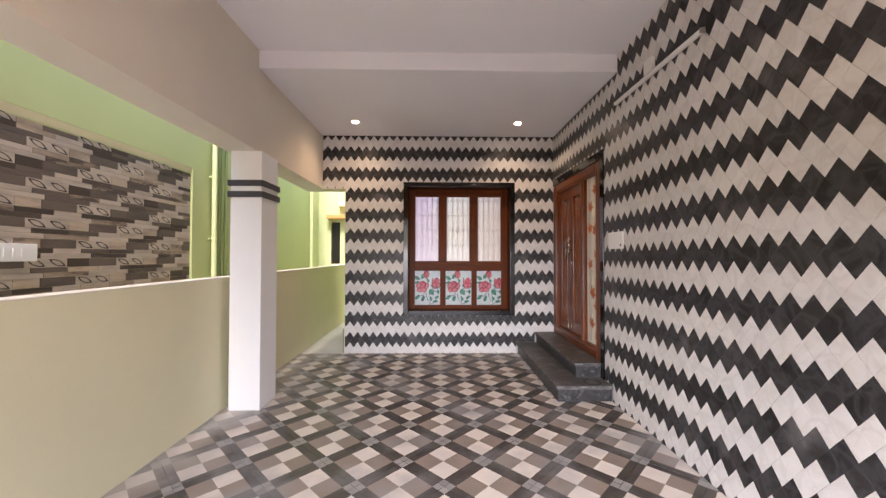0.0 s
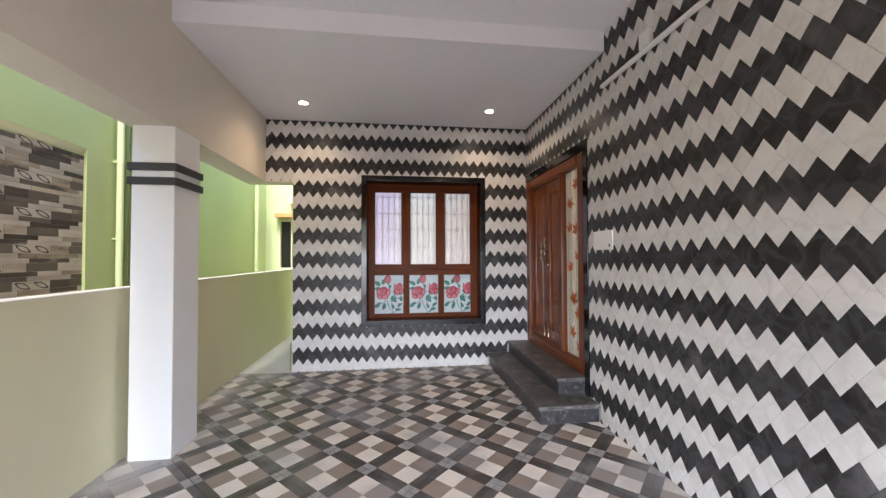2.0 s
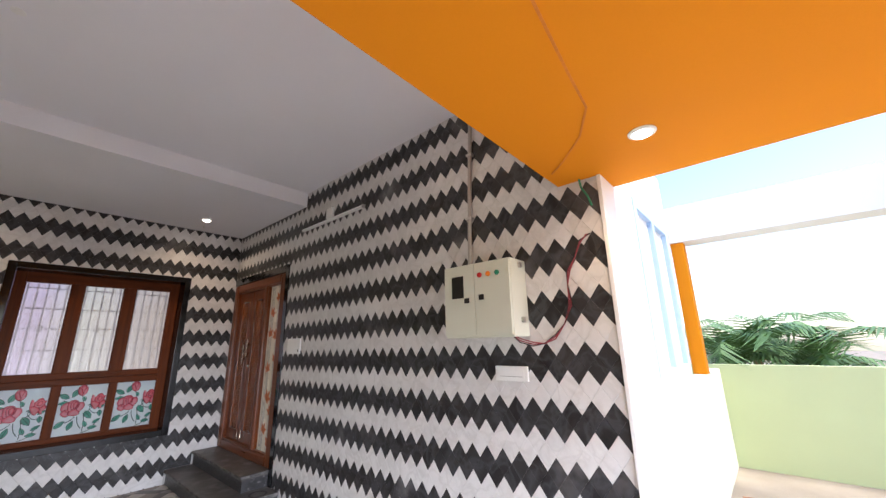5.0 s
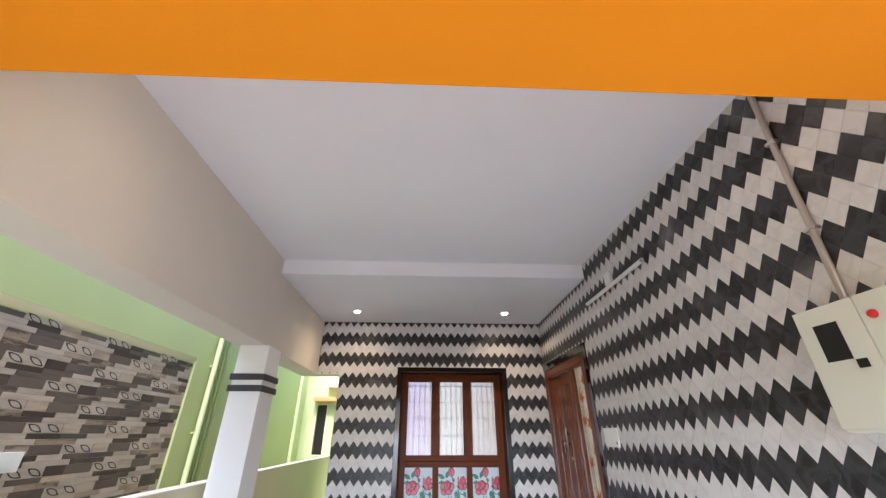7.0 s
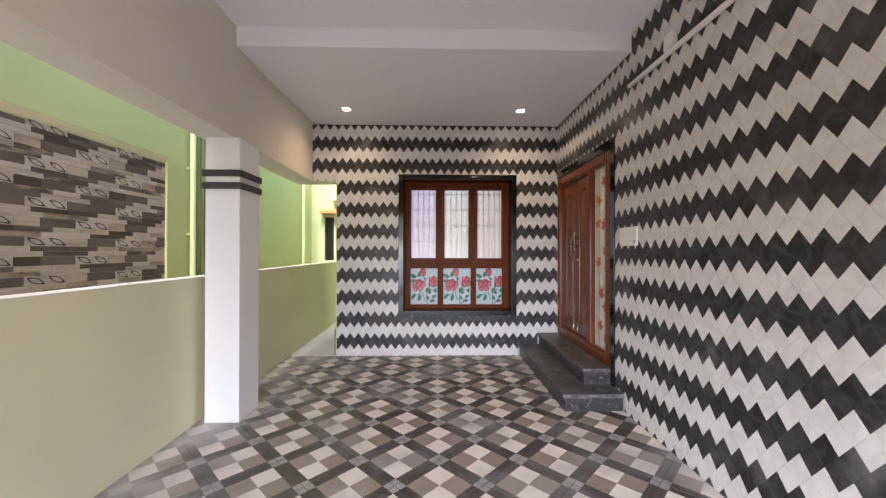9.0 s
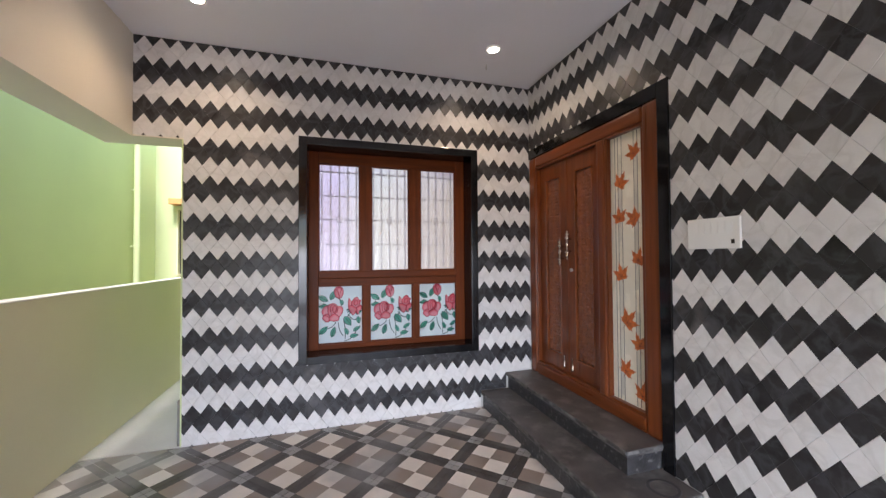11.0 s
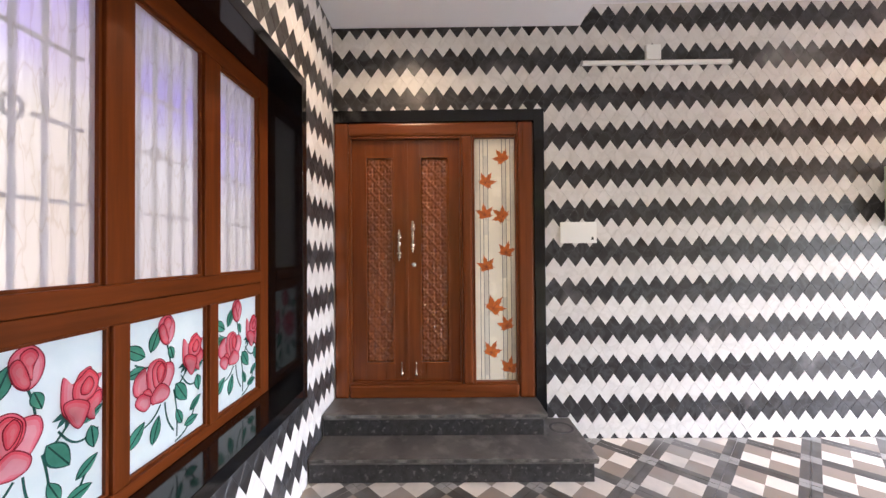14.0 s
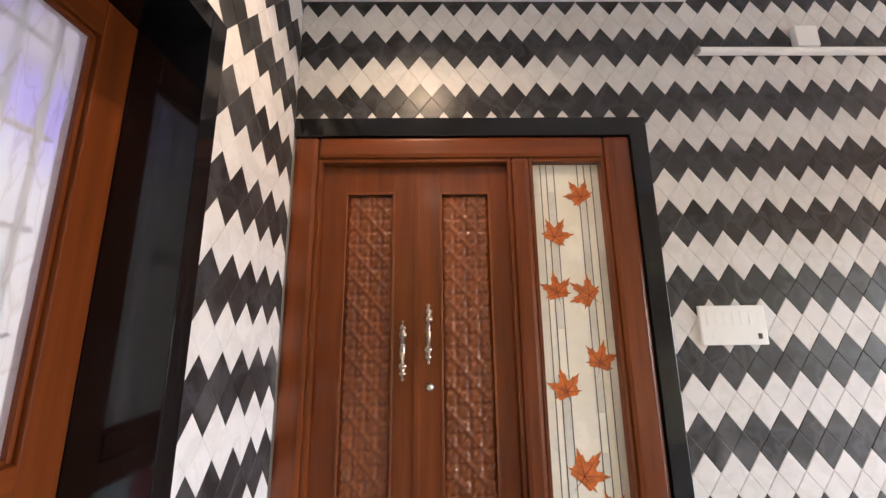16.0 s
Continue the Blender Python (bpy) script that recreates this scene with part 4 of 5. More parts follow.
# glazing beads
for (x0, x1), z0, z1 in [(u, UZ0, UZ1) for u in UP] + [(l, LZ0, LZ1) for l in LOW]:
    bm = bmesh.new()
    for d in ((x0 - 0.004, x0 + 0.010, z0, z1), (x1 - 0.010, x1 + 0.004, z0, z1), (x0 + 0.010, x1 - 0.010, z0 - 0.004, z0 + 0.010), (x0 + 0.010, x1 - 0.010, z1 - 0.010, z1 + 0.004)):
        box(bm, d[0], d[1], PY - 0.016, PY - 0.001, d[2], d[3], bevel=0.003)
    under(window, bm, "glazing_bead", WOOD_W)

# grille behind the glass
grille = thing("window_grille", "dark metal grille with small rings behind the figured glass", "grille", at=(0.5, PY + 0.06, UZ0))
for x0, x1 in UP:
    for k in range(5):
        x = x0 + (x1 - x0) * (0.07 + 0.215 * k)
        under(grille, boxes((x - 0.0055, x + 0.0055, PY + 0.045, PY + 0.056, 0.64, 2.46)), "bar", GRILLE)
    for z, cut in ((1.60, 0), (1.835, 1), (2.06, 0), (2.29, 0)):
        for a, b in (((x0, x0 + 0.14), (x1 - 0.14, x1)) if cut else ((x0, x1),)):
            under(grille, boxes((a, b, PY + 0.044, PY + 0.053, z - 0.006, z + 0.006)), "cross_bar", GRILLE)
    xm = (x0 + x1) / 2
    under(grille, tube([(xm + 0.024 * math.cos(t), PY + 0.05, 1.84 + 0.032 * math.sin(t)) for t in (2 * math.pi * k / 16 for k in range(17))], 0.006, 6), "ring", GRILLE)
# emitting panel added inside the house to light the panes from behind
backdrop = setting("backdrop", boxes((XE + 0.12, 4.9, 7.36, 7.38, 0.0, 3.58)), BACK, "added glowing panel standing in for daylight behind the window", "backdrop")

# ---- things on the tiled wall ----
tube_light = thing("tube_light", "white batten tube light with a driver box, switched off", "light", at=(XR, 2.79, 2.905))
under(tube_light, boxes((XR - 0.040, XR - 0.004, 2.212, 3.366, 2.890, 2.918), bevel=0.010), "diffuser", PLASTIC)
under(tube_light, boxes((XR - 0.020, XR - 0.0005, 2.215, 3.363, 2.9185, 2.926)), "rail", PLASTIC)
for y in (2.208, 3.362):
    under(tube_light, boxes((XR - 0.041, XR - 0.003, y, y + 0.008, 2.887, 2.921), bevel=0.002), "end_cap", PLASTIC_GREY)
under(tube_light, boxes((XR - 0.034, XR - 0.0005, 2.755, 2.868, 2.9265, 3.042), bevel=0.006), "junction_box", PLASTIC)

switchboard = thing("switch_plate", "white switch plate with a row of switches and a socket", "switch", at=(XR, 3.4, 1.6))
under(switchboard, boxes((XR - 0.014, XR - 0.0005, 3.263, 3.544, 1.509, 1.673), bevel=0.005), "plate", PLASTIC)
for k in range(6):
    y = 3.300 + k * 0.036
    under(switchboard, boxes((XR - 0.0155, XR - 0.0142, y, y + 0.0352, 1.592, 1.650), bevel=0.0012), "rocker", PLASTIC)
under(switchboard, boxes((XR - 0.0165, XR - 0.0142, 3.290, 3.306, 1.534, 1.556)), "socket_hole", BLACK, "dark socket holes")
under(switchboard, boxes((XR - 0.0152, XR - 0.0142, 3.36, 3.50, 1.532, 1.572), bevel=0.0006), "socket_face", PLASTIC)

blank = thing("switch_plate", "long white modular switch plate on the tiled wall", "switch", at=(XR, 0.665, 1.4))
under(blank, boxes((XR - 0.014, XR - 0.0005, 0.555, 0.782, 1.358, 1.446), bevel=0.005), "plate", PLASTIC)
under(blank, boxes((XR - 0.0175, XR - 0.0142, 0.580, 0.755, 1.376, 1.428), bevel=0.0015), "rocker", PLASTIC)
under(blank, boxes((XR - 0.0185, XR - 0.0177, 0.59, 0.745, 1.384, 1.387)), "seam", PLASTIC_GREY)

MB = (1.700, XR - 0.0005, 0.528, 1.036, 1.618, 2.082)
meter = thing("meter_box", "cream metal electric meter box with a window and three indicator lamps", "meter box", at=(XR, 0.78, 1.63))
under(meter, boxes((MB[0] + 0.016, *MB[1:]), bevel=0.006), "body", BOX_METAL)
under(meter, boxes((MB[0], MB[0] + 0.0155, 0.788, 1.032, 1.632, 2.078), bevel=0.003), "door_panel", BOX_METAL)
under(meter, boxes((MB[0], MB[0] + 0.0155, 0.532, 0.785, 1.632, 2.078), bevel=0.003), "door_panel", BOX_METAL)
under(meter, boxes((MB[0] - 0.002, MB[0] - 0.0005, 0.872, 0.968, 1.866, 2.008)), "meter_window", BLACK, "dark viewing window")
under(meter, boxes((MB[0] - 0.006, MB[0] - 0.0005, 0.828, 0.866, 1.830, 1.862), bevel=0.003), "latch", BLACK, "black latch")
under(meter, boxes((MB[0] - 0.006, MB[0] - 0.0005, 0.716, 0.754, 1.842, 1.876), bevel=0.003), "latch", BLACK, "black latch")
for y, m, lb in ((0.742, RED, "red indicator lamp"), (0.678, ORANGE_P, "orange indicator lamp"), (0.614, GREEN_P, "green indicator lamp")):
    under(meter, lathe([(0.016, 0), (0.016, 0.005), (0.012, 0.007), (0.011, 0.014), (0.004, 0.017)], pose(MB[0] - 0.0005, y, 1.998, 0, -90, 0)), "indicator", m, lb)
for z in (1.70, 2.03):
    under(meter, boxes((MB[0] + 0.10, MB[0] + 0.13, 0.512, 0.5275, z, z + 0.03), bevel=0.004), "side_bracket", STEEL)

conduit = thing("conduit_pipe", "grey conduit pipe rising from the meter box to the ceiling", "pipe", at=(XR - 0.02, 0.946, 2.08))
under(conduit, tube([(XR - 0.020, 0.946, 2.083), (XR - 0.020, 0.920, 2.7), (XR - 0.020, 0.884, ZHIGH - 0.001)], 0.015, 12), "pipe", PIPE_GREY)
for z, y in ((2.45, 0.931), (2.95, 0.906)):
    under(conduit, boxes((XR - 0.037, XR - 0.0005, y - 0.026, y + 0.026, z, z + 0.018), bevel=0.002), "clamp", STEEL)

cable = thing("loose_cable", "loose red and black cables hanging from the meter box", "cable", at=(XR - 0.02, 0.3, 1.6))
for k, (m, dx) in enumerate(((WIRE_RED, 0.0), (WIRE_RED, 0.012), (BLACK, 0.022))):
    q = [(1.80 - dx, 0.60, 1.645), (1.82, 0.56, 1.608 - dx), (1.85, 0.49, 1.585 - dx), (1.872, 0.43, 1.575), (1.876, 0.36, 1.60 + dx), (1.878, 0.30, 1.68), (1.878, 0.262 - dx, 1.78),
         (1.876, 0.258, 1.90), (1.876, 0.235 + dx, 1.98), (1.876, 0.20, 2.05), (1.876, 0.165, 2.12 + dx), (1.874, 0.12 - dx, 2.17)]
    under(cable, tube(q, 0.0036, 6), "wire", m)
green_wire = thing("green_wire", "short green earth wire under the orange slab", "cable", at=(XR - 0.02, 0.1, 2.4))
under(green_wire, tube([(1.876, 0.125, 2.516), (1.872, 0.115, 2.45), (1.874, 0.085, 2.39), (1.878, 0.07, 2.33)], 0.006, 6), "wire", GREEN_P)

# ---- lamps in the ceilings ----
def downlight(x, y, z, label, share=1.0):
    dl = thing("ceiling_downlight", label, "light", "ceiling downlights", (x, y, z))
    under(dl, lathe([(0.060, -0.001), (0.060, -0.005), (0.050, -0.010), (0.042, -0.010)], pose(x, y, z), 24), "bezel", PLASTIC)
    under(dl, lathe([(0.041, -0.0105), (0.036, -0.013), (0.02, -0.015)], pose(x, y, z), 20), "lens", LAMP_ON, "lit warm lens")
    lamp = new("lamp", bpy.data.lights.new("lamp", "SPOT"))
    lamp.data.energy, lamp.data.color, lamp.data.shadow_soft_size = LAMP_WATTS * 4 * share, (1.0, 0.72, 0.42), 0.04
    lamp.data.spot_size, lamp.data.spot_blend = radians(150), 0.8
    lamp.parent = dl
    lamp.location = (0, 0, -0.03)


downlight(-0.922, 4.725, ZLOW, "round white ceiling downlight, lit warm")
downlight(1.235, 4.730, ZLOW, "round white ceiling downlight, lit warm")
downlight(-0.87, 0.90, ZHIGH, "round white ceiling downlight, lit warm", 0.28)
downlight(1.21, 0.90, ZHIGH, "round white ceiling downlight, lit warm", 0.28)
downlight(1.58, -0.285, ZORANGE, "round downlight in the orange slab, lit warm")
hook = thing("ceiling_hook", "small metal hook in the lowered ceiling", "hook", at=(1.28, 4.98, ZLOW))
under(hook, tube([(1.28, 4.98, ZLOW), (1.28, 4.98, ZLOW - 0.02)] + [(1.28, 4.98 + 0.012 * math.sin(a), ZLOW - 0.032 + 0.012 * math.cos(a)) for a in (0, 0.8, 1.6, 2.4, 3.2, 4.0, 4.8)], 0.003, 6), "hook", STEEL)
plate = thing("ceiling_box", "small round white junction cover on the ceiling", "ceiling box", at=(-0.45, 2.2, ZHIGH))
under(plate, lathe([(0.03, -0.0005), (0.03, -0.004), (0.01, -0.006)], pose(-0.45, 2.2, ZHIGH), 16), "cover", PLASTIC)

# ---- the lane beside the parapet ----
def drain(x, y, r, z1, mat, label):
    d = thing("drain_pipe", label, "pipe", "drain pipes of the neighbouring wall", (x, y, -0.03))
    under(d, lathe([(r, -0.03), (r, z1)], pose(x, y, 0), 14), "pipe", mat)
    for z in (0.9, 1.62, 2.34, 3.06):
        under(d, lathe([(r + 0.002, z), (r + 0.0035, z + 0.004), (r + 0.0035, z + 0.022), (r + 0.002, z + 0.026)], pose(x, y, 0), 14), "collar", mat)
        under(d, boxes((XL + 0.0005, x - r + 0.004, y - 0.012, y + 0.012, z + 0.004, z + 0.022)), "bracket", mat)


drain(XL + 0.060, 4.205, 0.028, 4.4, PAINT_PALEGREEN, "pale green drain pipe against the green wall")
for y in (4.295, 4.372, 4.449):
    drain(XL + 0.050, y, 0.019, 4.4, PIPE_GREEN, "thin dull green pipe against the green wall")
drain(XL + 0.060, 7.52, 0.034, 4.4, PAINT_PALEGREEN, "pale green drain pipe at the lane corner")

shade = setting("window_shade", boxes((-2.32, -1.5, 8.10, 8.299, 2.262, 2.345), bevel=0.008), PEACH, "faded orange sunshade over the lane window", "shade")
ledge = setting("upper_ledge", boxes((-2.06, -1.5, 8.12, 8.299, 2.54, 2.66), bevel=0.008), PAINT_PARAPET, "cream ledge above the lane window", "ledge")
lane_window = thing("window_2", "narrow dark window under a faded orange shade", "window", at=(-2.155, 8.4, 1.22))
tagged(lane_window, kind="structure")
for d in ((-2.28, -2.258, 8.285, 8.39, 1.22, 2.22), (-2.052, -2.03, 8.285, 8.39, 1.22, 2.22), (-2.258, -2.052, 8.285, 8.39, 2.195, 2.22), (-2.258, -2.052, 8.285, 8.39, 1.22, 1.245)):
    under(lane_window, boxes(d, bevel=0.003), "window_frame", PAINT_PARAPET, "cream painted frame")
under(lane_window, boxes((-2.258, -2.052, 8.355, 8.361, 1.245, 2.195)), "pane", BLACK, "dark pane")

lane_switch = thing("switch_plate", "white switch plate on the stone cladding", "switch", at=(XL - RD, 2.28, 1.46))
under(lane_switch, boxes((XL - RD + 0.012, XL - RD + 0.026, 2.165, 2.385, 1.40, 1.515), bevel=0.004), "plate", PLASTIC)
for k in range(3):
    under(lane_switch, boxes((XL - RD + 0.0262, XL - RD + 0.030, 2.19 + k * 0.05, 2.225 + k * 0.05, 1.43, 1.485), bevel=0.001), "rocker", PLASTIC)

# ---- the front yard beside the porch ----
yard_window = thing("window_3", "pale blue framed window of the house front", "window", at=(4.2, 0.23, 1.23))
tagged(yard_window, kind="structure")
for d in ((3.45, 3.56, 0.19, 0.27, 1.23, 2.9), (4.84, 4.95, 0.19, 0.27, 1.23, 2.9), (3.56, 4.84, 0.19, 0.27, 1.23, 1.32), (3.56, 4.84, 0.19, 0.27, 2.81, 2.9), (4.15, 4.25, 0.19, 0.27, 1.32, 2.81)):
    under(yard_window, boxes(d, bevel=0.004), "window_frame", BLUE_FRAME)
for x0, x1 in ((3.56, 4.15), (4.25, 4.84)):
    under(yard_window, boxes((x0, x1, 0.24, 0.246, 1.32, 2.81)), "pane", PAINT_WHITE)
yard_wall = setting("yard_wall", boxes((6.2, 6.35, -4.0, 0.4, -0.06, 1.24)), PAINT_PALEGREEN, "pale green low wall of the front yard", "wall")
orange_column = setting("orange_column", boxes((5.10, 5.28, 0.06, 0.198, 1.191, 2.744), bevel=0.006), PAINT_ORANGE, "orange painted column of the front yard", "column")
front_parapet = setting("front_parapet", boxes((2.13, 6.199, 0.05, 0.189, 0.001, 1.19), bevel=0.004), PAINT_LEMON, "pale lemon painted low wall of the house front", "wall")
yard_beam = setting("yard_beam", boxes((5.06, 5.4, -4.0, 0.4, 2.745, 3.2)), PAINT_WHITE, "white beam across the front yard", "beam")
for x, y, tilt, ln_ in ((3.30, -0.27, 20, 0.52), (3.44, -0.34, 15, 0.47)):
    pl = thing("wooden_plank", "rough brown plank leaning in the front yard", "plank", "planks in the yard", (x, y, 0.004))
    b = part("board", boxes((-0.015, 0.015, -0.045, 0.045, 0, ln_), bevel=0.003), PLANK, pl)
    pl.rotation_euler = (0, radians(tilt), radians(8))
for x, y in ((2.98, -0.06), (3.12, -0.13), (3.62, -0.12)):
    sc = thing("broken_tile", "broken white tile lying in the yard dust", "tile", "broken tiles in the yard", (x, y, 0.002))
    part("shard", boxes((-0.12, 0.10, -0.07, 0.08, 0, 0.012), bevel=0.002), CEMENT, sc)
    sc.rotation_euler = (0, 0, radians(37 * x * 7))


def palm(x, y, n, h):
    p = thing("palm_shrub", "leafy green palm shrub beyond the yard wall", "shrub", "palms beyond the yard", (x, y, -0.06))
    under(p, lathe([(0.09, -0.06), (0.06, h * 0.4)], pose(x, y, 0), 9), "trunk", PLANK)
    bm = bmesh.new()
    for k in range(n):
        a, up = random.uniform(0, 6.28), random.uniform(0.5, 1.3)
        ln_ = random.uniform(0.8, 1.4)
        spine = [Vector((x + s * ln_ * math.cos(a), y + s * ln_ * math.sin(a), h * 0.4 + up * s * 1.3 - 1.0 * s * s)) for s in (0.05, 0.3, 0.55, 0.8, 1.0)]
        side_v = Vector((-math.sin(a), math.cos(a), 0))
        for i in range(4):
            for s in (-1, 1):
                for j in range(4):
                    b = spine[i].lerp(spine[i + 1], j / 4)
                    tip = b + s * side_v * random.uniform(0.22, 0.38) + (spine[i + 1] - spine[i]) * 0.9 + Vector((0, 0, -0.12))
                    w = (spine[i + 1] - spine[i]).normalized() * 0.028
                    bm.faces.new([bm.verts.new(q) for q in (b - w, b + w, tip)])
    under(p, bm, "crown", PALM)


palm(7.5, 0.0, 30, 3.0)
palm(7.8, -0.9, 26, 2.6)
palm(8.8, -0.3, 28, 3.3)

# ---- small pieces: wall tiles, cladding, floor tiles ----
def cut(poly, ax, lim, keep_low):
    """The part of a convex outline on one side of a line."""
    out = []
    for i, p in enumerate(poly):
        q = poly[(i + 1) % len(poly)]
        a, b = (p[ax] - lim) * (1 if keep_low else -1), (q[ax] - lim) * (1 if keep_low else -1)
        if a <= 0:
            out.append(p)
        if (a < 0 < b) or (b < 0 < a):
            t = a / (a - b)
            out.append((p[0] + (q[0] - p[0]) * t, p[1] + (q[1] - p[1]) * t))
    return out if len(out) > 2 else []


def area(poly):
    return abs(sum(p[0] * q[1] - q[0] * p[1] for p, q in zip(poly, poly[1:] + poly[:1]))) / 2


def minus(poly, hole):
    a0, a1, b0, b1 = hole
    xs, zs = [p[0] for p in poly], [p[1] for p in poly]
    if max(xs) <= a0 or min(xs) >= a1 or max(zs) <= b0 or min(zs) >= b1:
        return [poly]
    left, rest = cut(poly, 0, a0, True), cut(poly, 0, a0, False)
    right, rest = (cut(rest, 0, a1, False), cut(rest, 0, a1, True)) if rest else ([], [])
    low, rest = (cut(rest, 1, b0, True), cut(rest, 1, b0, False)) if rest else ([], [])
    high = cut(rest, 1, b1, False) if rest else []
    return [q for q in (left, right, low, high) if q and area(q) > 2e-5]


def shrink(poly, d):
    """The outline moved inwards by d, towards its middle."""
    n = len(poly)
    cx, cz = sum(p[0] for p in poly) / n, sum(p[1] for p in poly) / n
    out = []
    for p in poly:
        v = Vector((p[0] - cx, p[1] - cz))
        k = max(0.2, 1 - 1.45 * d / max(v.length, 1e-6))
        out.append((cx + v.x * k, cz + v.y * k))
    return out


def piece(verts, faces, mats, poly, mi, to, tall=0.012):
    """One tile: a low bevelled plate on the outline."""
    n, base = len(poly), len(verts)
    for ring, h in ((poly, 0.0), (shrink(poly, 0.0004), tall - 0.0012), (shrink(poly, 0.0026), tall)):
        verts.extend(to(u, v, h) for u, v in ring)
    for r in (0, n):
        for i in range(n):
            j = (i + 1) % n
            faces.append((base + r + i, base + r + j, base + r + n + j, base + r + n + i))
            mats.append(mi)
    faces.append(tuple(base + 2 * n + i for i in range(n)))
    mats.append(mi)


def mesh_of(name, verts, faces, mats, materials):
    me = bpy.data.meshes.new(name)
    me.from_pydata([tuple(v) for v in verts], [], faces)
    for m in materials:
        me.materials.append(m)
    me.polygons.foreach_set("material_index", mats)
    bm = bmesh.new()
    bm.from_mesh(me)
    bmesh.ops.recalc_face_normals(bm, faces=bm.faces[:])
    bm.to_mesh(me)
    bm.free()
    me.update()
    return me


def clad_wall(owner, u0, u1, z0, z1, tip_u, tip_z, w, h, rise, to, holes, near):
    """Diamonds w by h: two pale rows, two dark rows, in turn; tip_u, tip_z is the top of a pale diamond in the upper pale row; the rows rise towards low u."""
    verts, faces, mats = [], [], []
    full = {}
    for r in range(int((z0 - tip_z) / (h / 2)) - 6, int((z1 - tip_z) / (h / 2)) + 4):
        cz = tip_z - h / 2 + r * h / 2
        mi = 0 if (r % 4) in (0, 3) else 1
        shift = 0.5 * w if r % 2 else 0.0
        for k in range(int((u0 - tip_u) / w) - 2, int((u1 - tip_u) / w) + 3):
            cu = tip_u + shift + k * w
            dz = rise * (tip_u - cu)
            e = rise * w / 2
            poly = [(cu, cz + dz + h / 2), (cu + w / 2, cz + dz - e), (cu, cz + dz - h / 2), (cu - w / 2, cz + dz + e)]
            whole = cu - w / 2 >= u0 and cu + w / 2 <= u1 and cz + dz - h / 2 >= z0 and cz + dz + h / 2 <= z1
            todo = [poly]
            if not whole:
                for ax, lim, low in ((0, u0, False), (0, u1, True), (1, z0, False), (1, z1, True)):
                    todo = [q for q in (cut(p, ax, lim, low) for p in todo) if q]
            for hole in holes:
                todo = [q for p in todo for q in minus(p, hole)]
            for p in todo:
                if area(p) < 2e-5:
                    continue
                if p is poly and near[0] < cu < near[1] and near[2] < cz < near[3]:
                    if mi not in full:
                        vv, ff, mm = [], [], []
                        o = [(q[0] - cu, q[1] - cz - dz) for q in poly]
                        piece(vv, ff, mm, o, 0, lambda a, b, d: to(a, b, d) - to(0, 0, 0))
                        full[mi] = mesh_of("tile", vv, ff, mm, [(TILE_WHITE, TILE_DARK)[mi]])
                    t = new("tile", full[mi])
                    t.parent = owner
                    t.location = to(cu, cz + dz, 0)
                else:
                    piece(verts, faces, mats, p, mi, to)
    rest = new("tile_field", mesh_of("tile_field", verts, faces, mats, [TILE_WHITE, TILE_DARK]))
    rest.parent = owner
    tagged(rest, "black and white diamond wall tiles", kind="stuff")


clad_wall(wall_right, 0.031, YF, 0.0, ZHIGH, 3.482, 1.400, 0.1130, 0.1512, 0.0100, lambda u, v, d: Vector((XW - d, u, v)),
          [(DY0 - 0.001, 9, -1, DZ1 + 0.001), (3.49, 9, -1, 0.161), (YSTEP, 9, ZLOW, 9), (-1, YORANGE + 0.001, ZORANGE, 9)], (2.35, 3.66, 0.75, 2.45))
clad_wall(wall_far, XB1 + 0.001, XR, 0.0, ZLOW, -0.094, 1.080, 0.1137, 0.1525, 0.0, lambda u, v, d: Vector((u, YW - d, v)),
          [(WX0 - 0.001, WX1 + 0.001, WZ0 - 0.001, WZ1 + 0.001), (-9, XE, -1, 2.434), (1.337, 9, -1, 0.161), (1.611, 9, -1, 0.316)], (-1.15, -0.36, 0.1, 3.1))

# stone cladding in the recess: one tall course and two thin ones in turn
clad_rows, z = [], RZ0 + 0.004
while z < RZ1 - 0.03:
    for hgt in (0.062, 0.034, 0.034):
        if z + hgt < RZ1:
            clad_rows.append((z, hgt))
            z += hgt + 0.0012
cache = {}
verts, faces, mats, singles = [], [], [], 0
XC = XL - RD


def cladding_mesh(ln_, hgt, leafy):
    key = (ln_, hgt, leafy)
    if key not in cache:
        vv, ff, mm = [], [], []
        piece(vv, ff, mm, [(0, 0), (ln_, 0), (ln_, hgt), (0, hgt)], 0, lambda a, b, d: Vector((d, a, b)), 0.010)
        if leafy == 1:
            for c in (0.25, 0.75):
                edge = []
                for s in range(16):
                    t, side_s = (s / 8, 1) if s < 8 else (2 - s / 8, -1)
                    du, dv = (t - 0.5) * 0.118, (0.5 - t) * 0.050
                    bulge = 0.021 * math.sin(math.pi * t) ** 0.9 * side_s
                    edge.append((c * ln_ + du + bulge * 0.62, hgt / 2 + dv + bulge * 0.80))
                for i in range(16):
                    p, q = edge[i], edge[(i + 1) % 16]
                    b = len(vv)
                    mid = (c * ln_, hgt / 2)
                    for o in (p, q, (q[0] + (mid[0] - q[0]) * 0.3, q[1] + (mid[1] - q[1]) * 0.3), (p[0] + (mid[0] - p[0]) * 0.3, p[1] + (mid[1] - p[1]) * 0.3)):
                        vv.append(Vector((0.0108, o[0], o[1])))
                    ff.append((b, b + 1, b + 2, b + 3))
                    mm.append(1)
        cache[key] = mesh_of("cladding_stone", vv, ff, mm, [(CLAD, CLAD_LIGHT, CLAD_DARK, CLAD_LIGHT)[leafy], CLAD_LINE])
    return cache[key]


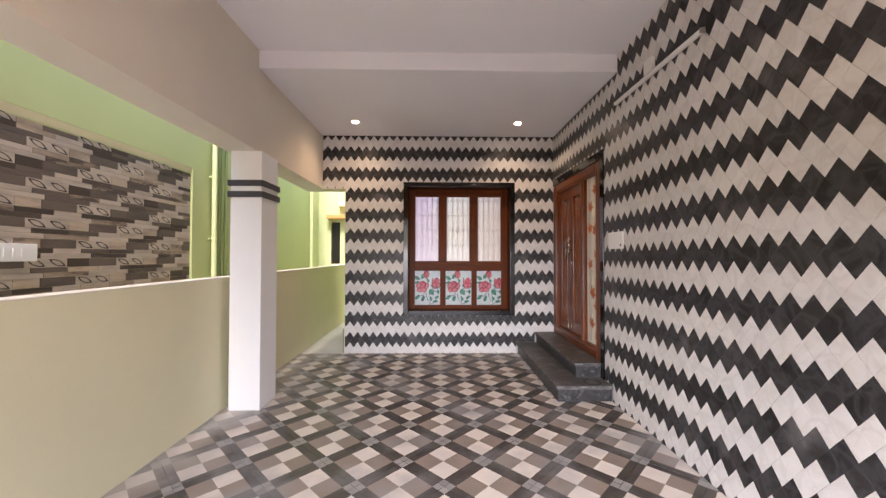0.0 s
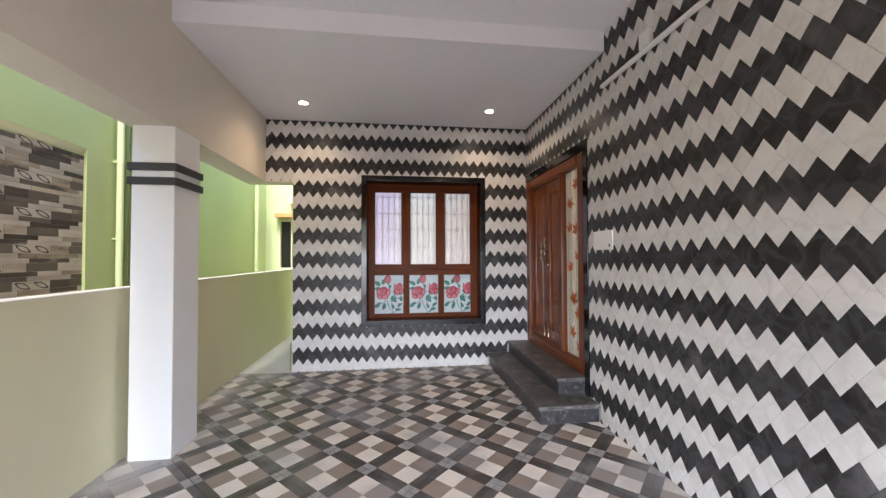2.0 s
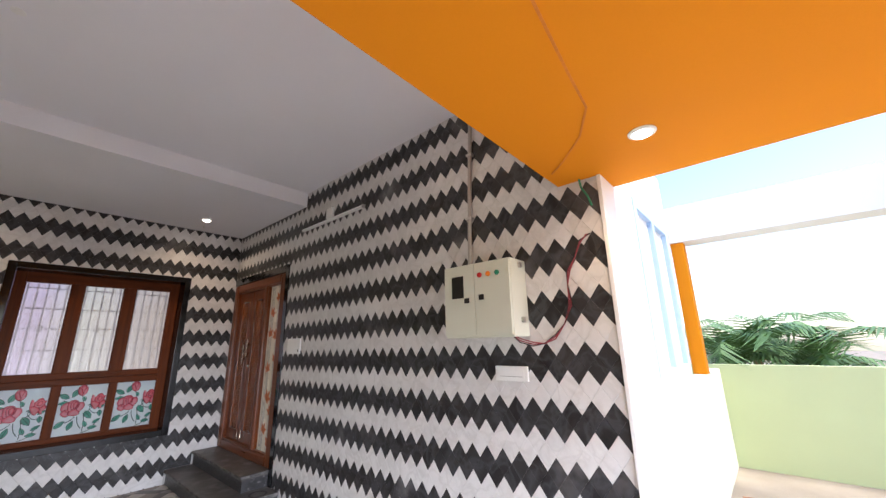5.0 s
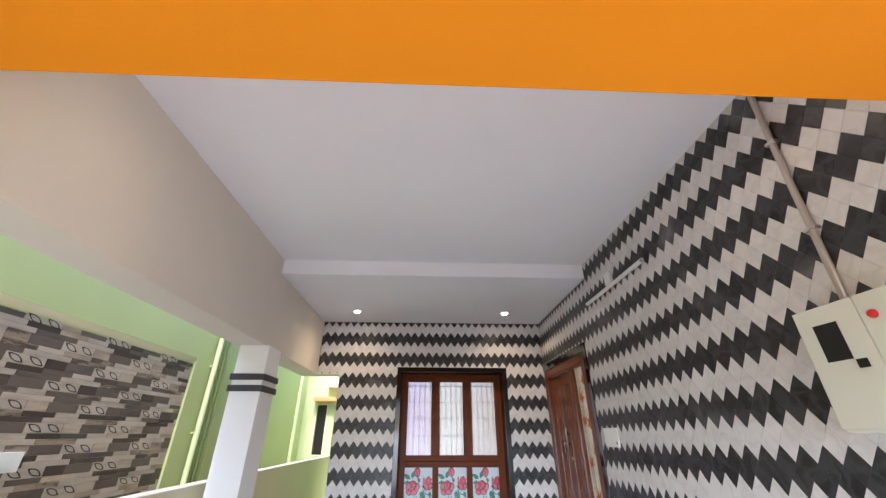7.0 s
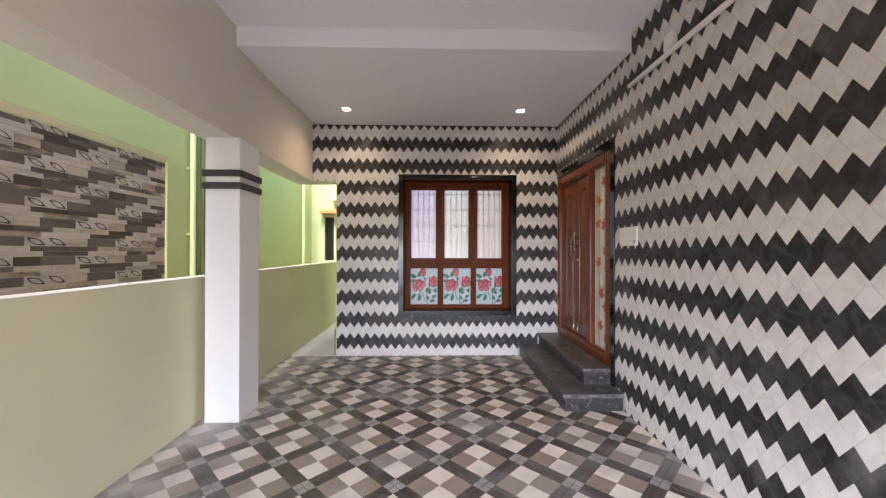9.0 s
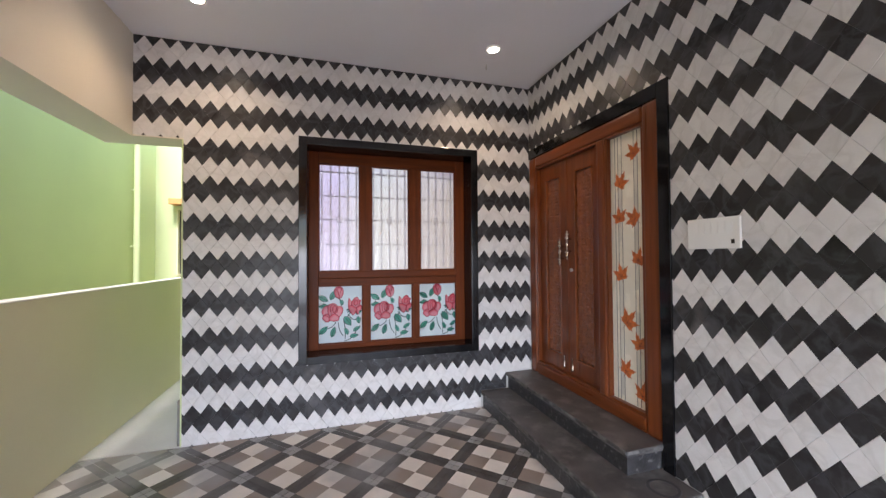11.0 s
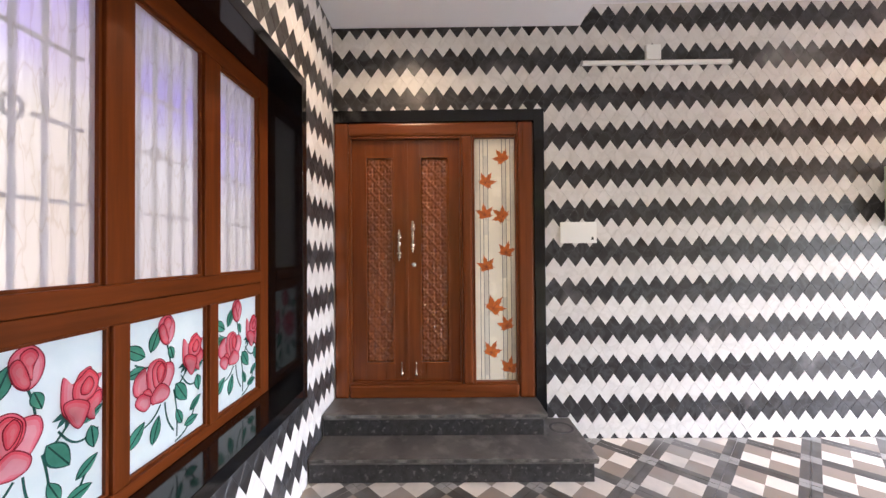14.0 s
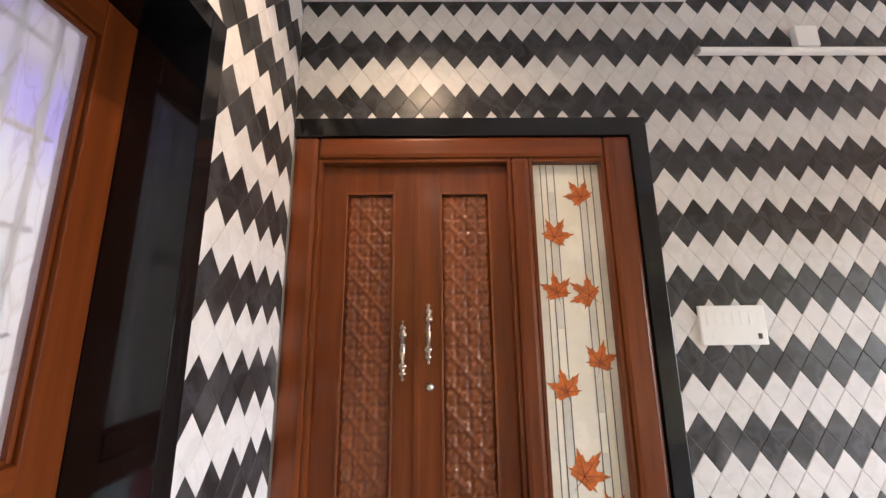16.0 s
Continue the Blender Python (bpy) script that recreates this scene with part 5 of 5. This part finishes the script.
rng = random.Random(4)
LP = 0.684                                     # the printed panel repeats, every other tall course shifted by half
COURSES = {0: ((0.0, 0.28, 1), (0.28, 0.16, 0), (0.44, 0.244, 2)), 1: ((0.10, 0.36, 3), (0.46, 0.324, 0)), 2: ((-0.06, 0.24, 0), (0.18, 0.20, 3), (0.38, 0.244, 0))}
CLAD_MATS = [CLAD, CLAD_LIGHT, CLAD_DARK]
for i, (zr, hgt) in enumerate(clad_rows):
    start = 3.005 - 6 * LP + (LP / 2 if (i // 3) % 2 else 0.0)
    for n in range(9):
        for off, ln_, kind in COURSES[i % 3]:
            if kind == 0 and rng.random() < 0.3:
                kind = 2
            y = start + n * LP + off
            lo, hi = max(y, RY0), min(y + ln_ - 0.0012, RY1)
            if hi - lo < 0.02:
                continue
            if lo == y and hi == y + ln_ - 0.0012 and y > 1.75 and zr > 1.14:
                st = new("cladding_stone", cladding_mesh(round(ln_ - 0.0012, 5), hgt, kind))
                st.parent, st.location = wall_neighbour, (XC, y, zr)
            else:
                piece(verts, faces, mats, [(lo, zr), (hi, zr), (hi, zr + hgt), (lo, zr + hgt)], (0, 1, 2, 1)[kind], lambda u, v, d: Vector((XC + d, u, v)), 0.010)
rest = new("cladding_field", mesh_of("cladding_field", verts, faces, mats, CLAD_MATS))
rest.parent = wall_neighbour
tagged(rest, "grey and brown stone cladding strips", kind="stuff")

# floor tiles, 0.395 m, laid on the diagonal; four squares inside a dark band with pale corners
S, B = 0.395, 0.052


def floor_tile_faces():
    q = S / 2 - 0.0012
    e = q - B + 0.0012
    cuts = (-q, -e, 0.0, e, q)
    vv, ff, mm = [], [], []
    for i in range(4):
        for j in range(4):
            a0, a1, b0, b1 = cuts[i], cuts[i + 1], cuts[j], cuts[j + 1]
            edge_i, edge_j = i in (0, 3), j in (0, 3)
            mi = 3 if edge_i and edge_j else 2 if edge_i or edge_j else (0 if i == j else 1)
            base = len(vv)
            vv += [(a0, b0, 0), (a1, b0, 0), (a1, b1, 0), (a0, b1, 0)]
            ff.append((base, base + 1, base + 2, base + 3))
            mm.append(mi)
    return vv, ff, mm


FV, FF, FM = floor_tile_faces()
FMATS = [FLOOR_WHITE, FLOOR_BROWN, FLOOR_DARK, FLOOR_GREY]
bm = bmesh.new()
q = S / 2 - 0.0012
me = bpy.data.meshes.new("floor_tile")
sv = [Vector(v) for v in FV]
base = len(sv)
rim = [(-q, -q), (q, -q), (q, q), (-q, q)]
sv += [Vector((a, b, 0)) for a, b in rim] + [Vector((a, b, -0.010)) for a, b in rim]
sf = FF + [(base + i, base + (i + 1) % 4, base + 4 + (i + 1) % 4, base + 4 + i) for i in range(4)]
bm.free()
tile_me = mesh_of("floor_tile", sv, sf, FM + [2] * 4, FMATS)
FX0, FX1, FY0, FY1 = XP1, XR, -1.4, YF
C = math.cos(math.pi / 4)
verts, faces, mats = [], [], []
for i in range(-14, 15):
    for j in range(-14, 20):
        cx, cy = 0.205 + S * C * (i - j), 2.767 + S * C * (i + j + 1)
        r = S * C
        if cx + r < FX0 or cx - r > FX1 or cy + r < FY0 or cy - r > FY1:
            continue
        if cx - r > FX0 and cx + r < FX1 and cy - r > FY0 and cy + r < FY1:
            t = new("floor_tile", tile_me)
            t.parent = floor
            t.location, t.rotation_euler = (cx, cy, random.uniform(-0.0006, 0.0006)), (0, 0, math.pi / 4)
            continue
        for f, mi in zip(FF, FM):
            poly = [(cx + C * (FV[k][0] - FV[k][1]), cy + C * (FV[k][0] + FV[k][1])) for k in f]
            for ax, lim, low in ((0, FX0, False), (0, FX1, True), (1, FY0, False), (1, FY1, True)):
                poly = cut(poly, ax, lim, low) if poly else []
            if poly and area(poly) > 2e-5:
                b = len(verts)
                verts += [(u, v, 0.0) for u, v in poly]
                faces.append(tuple(range(b, b + len(poly))))
                mats.append(mi)
edge = new("tile_edge_field", mesh_of("tile_edge_field", verts, faces, mats, FMATS))
edge.parent = floor
tagged(edge, "cut floor tiles along the walls", kind="stuff")
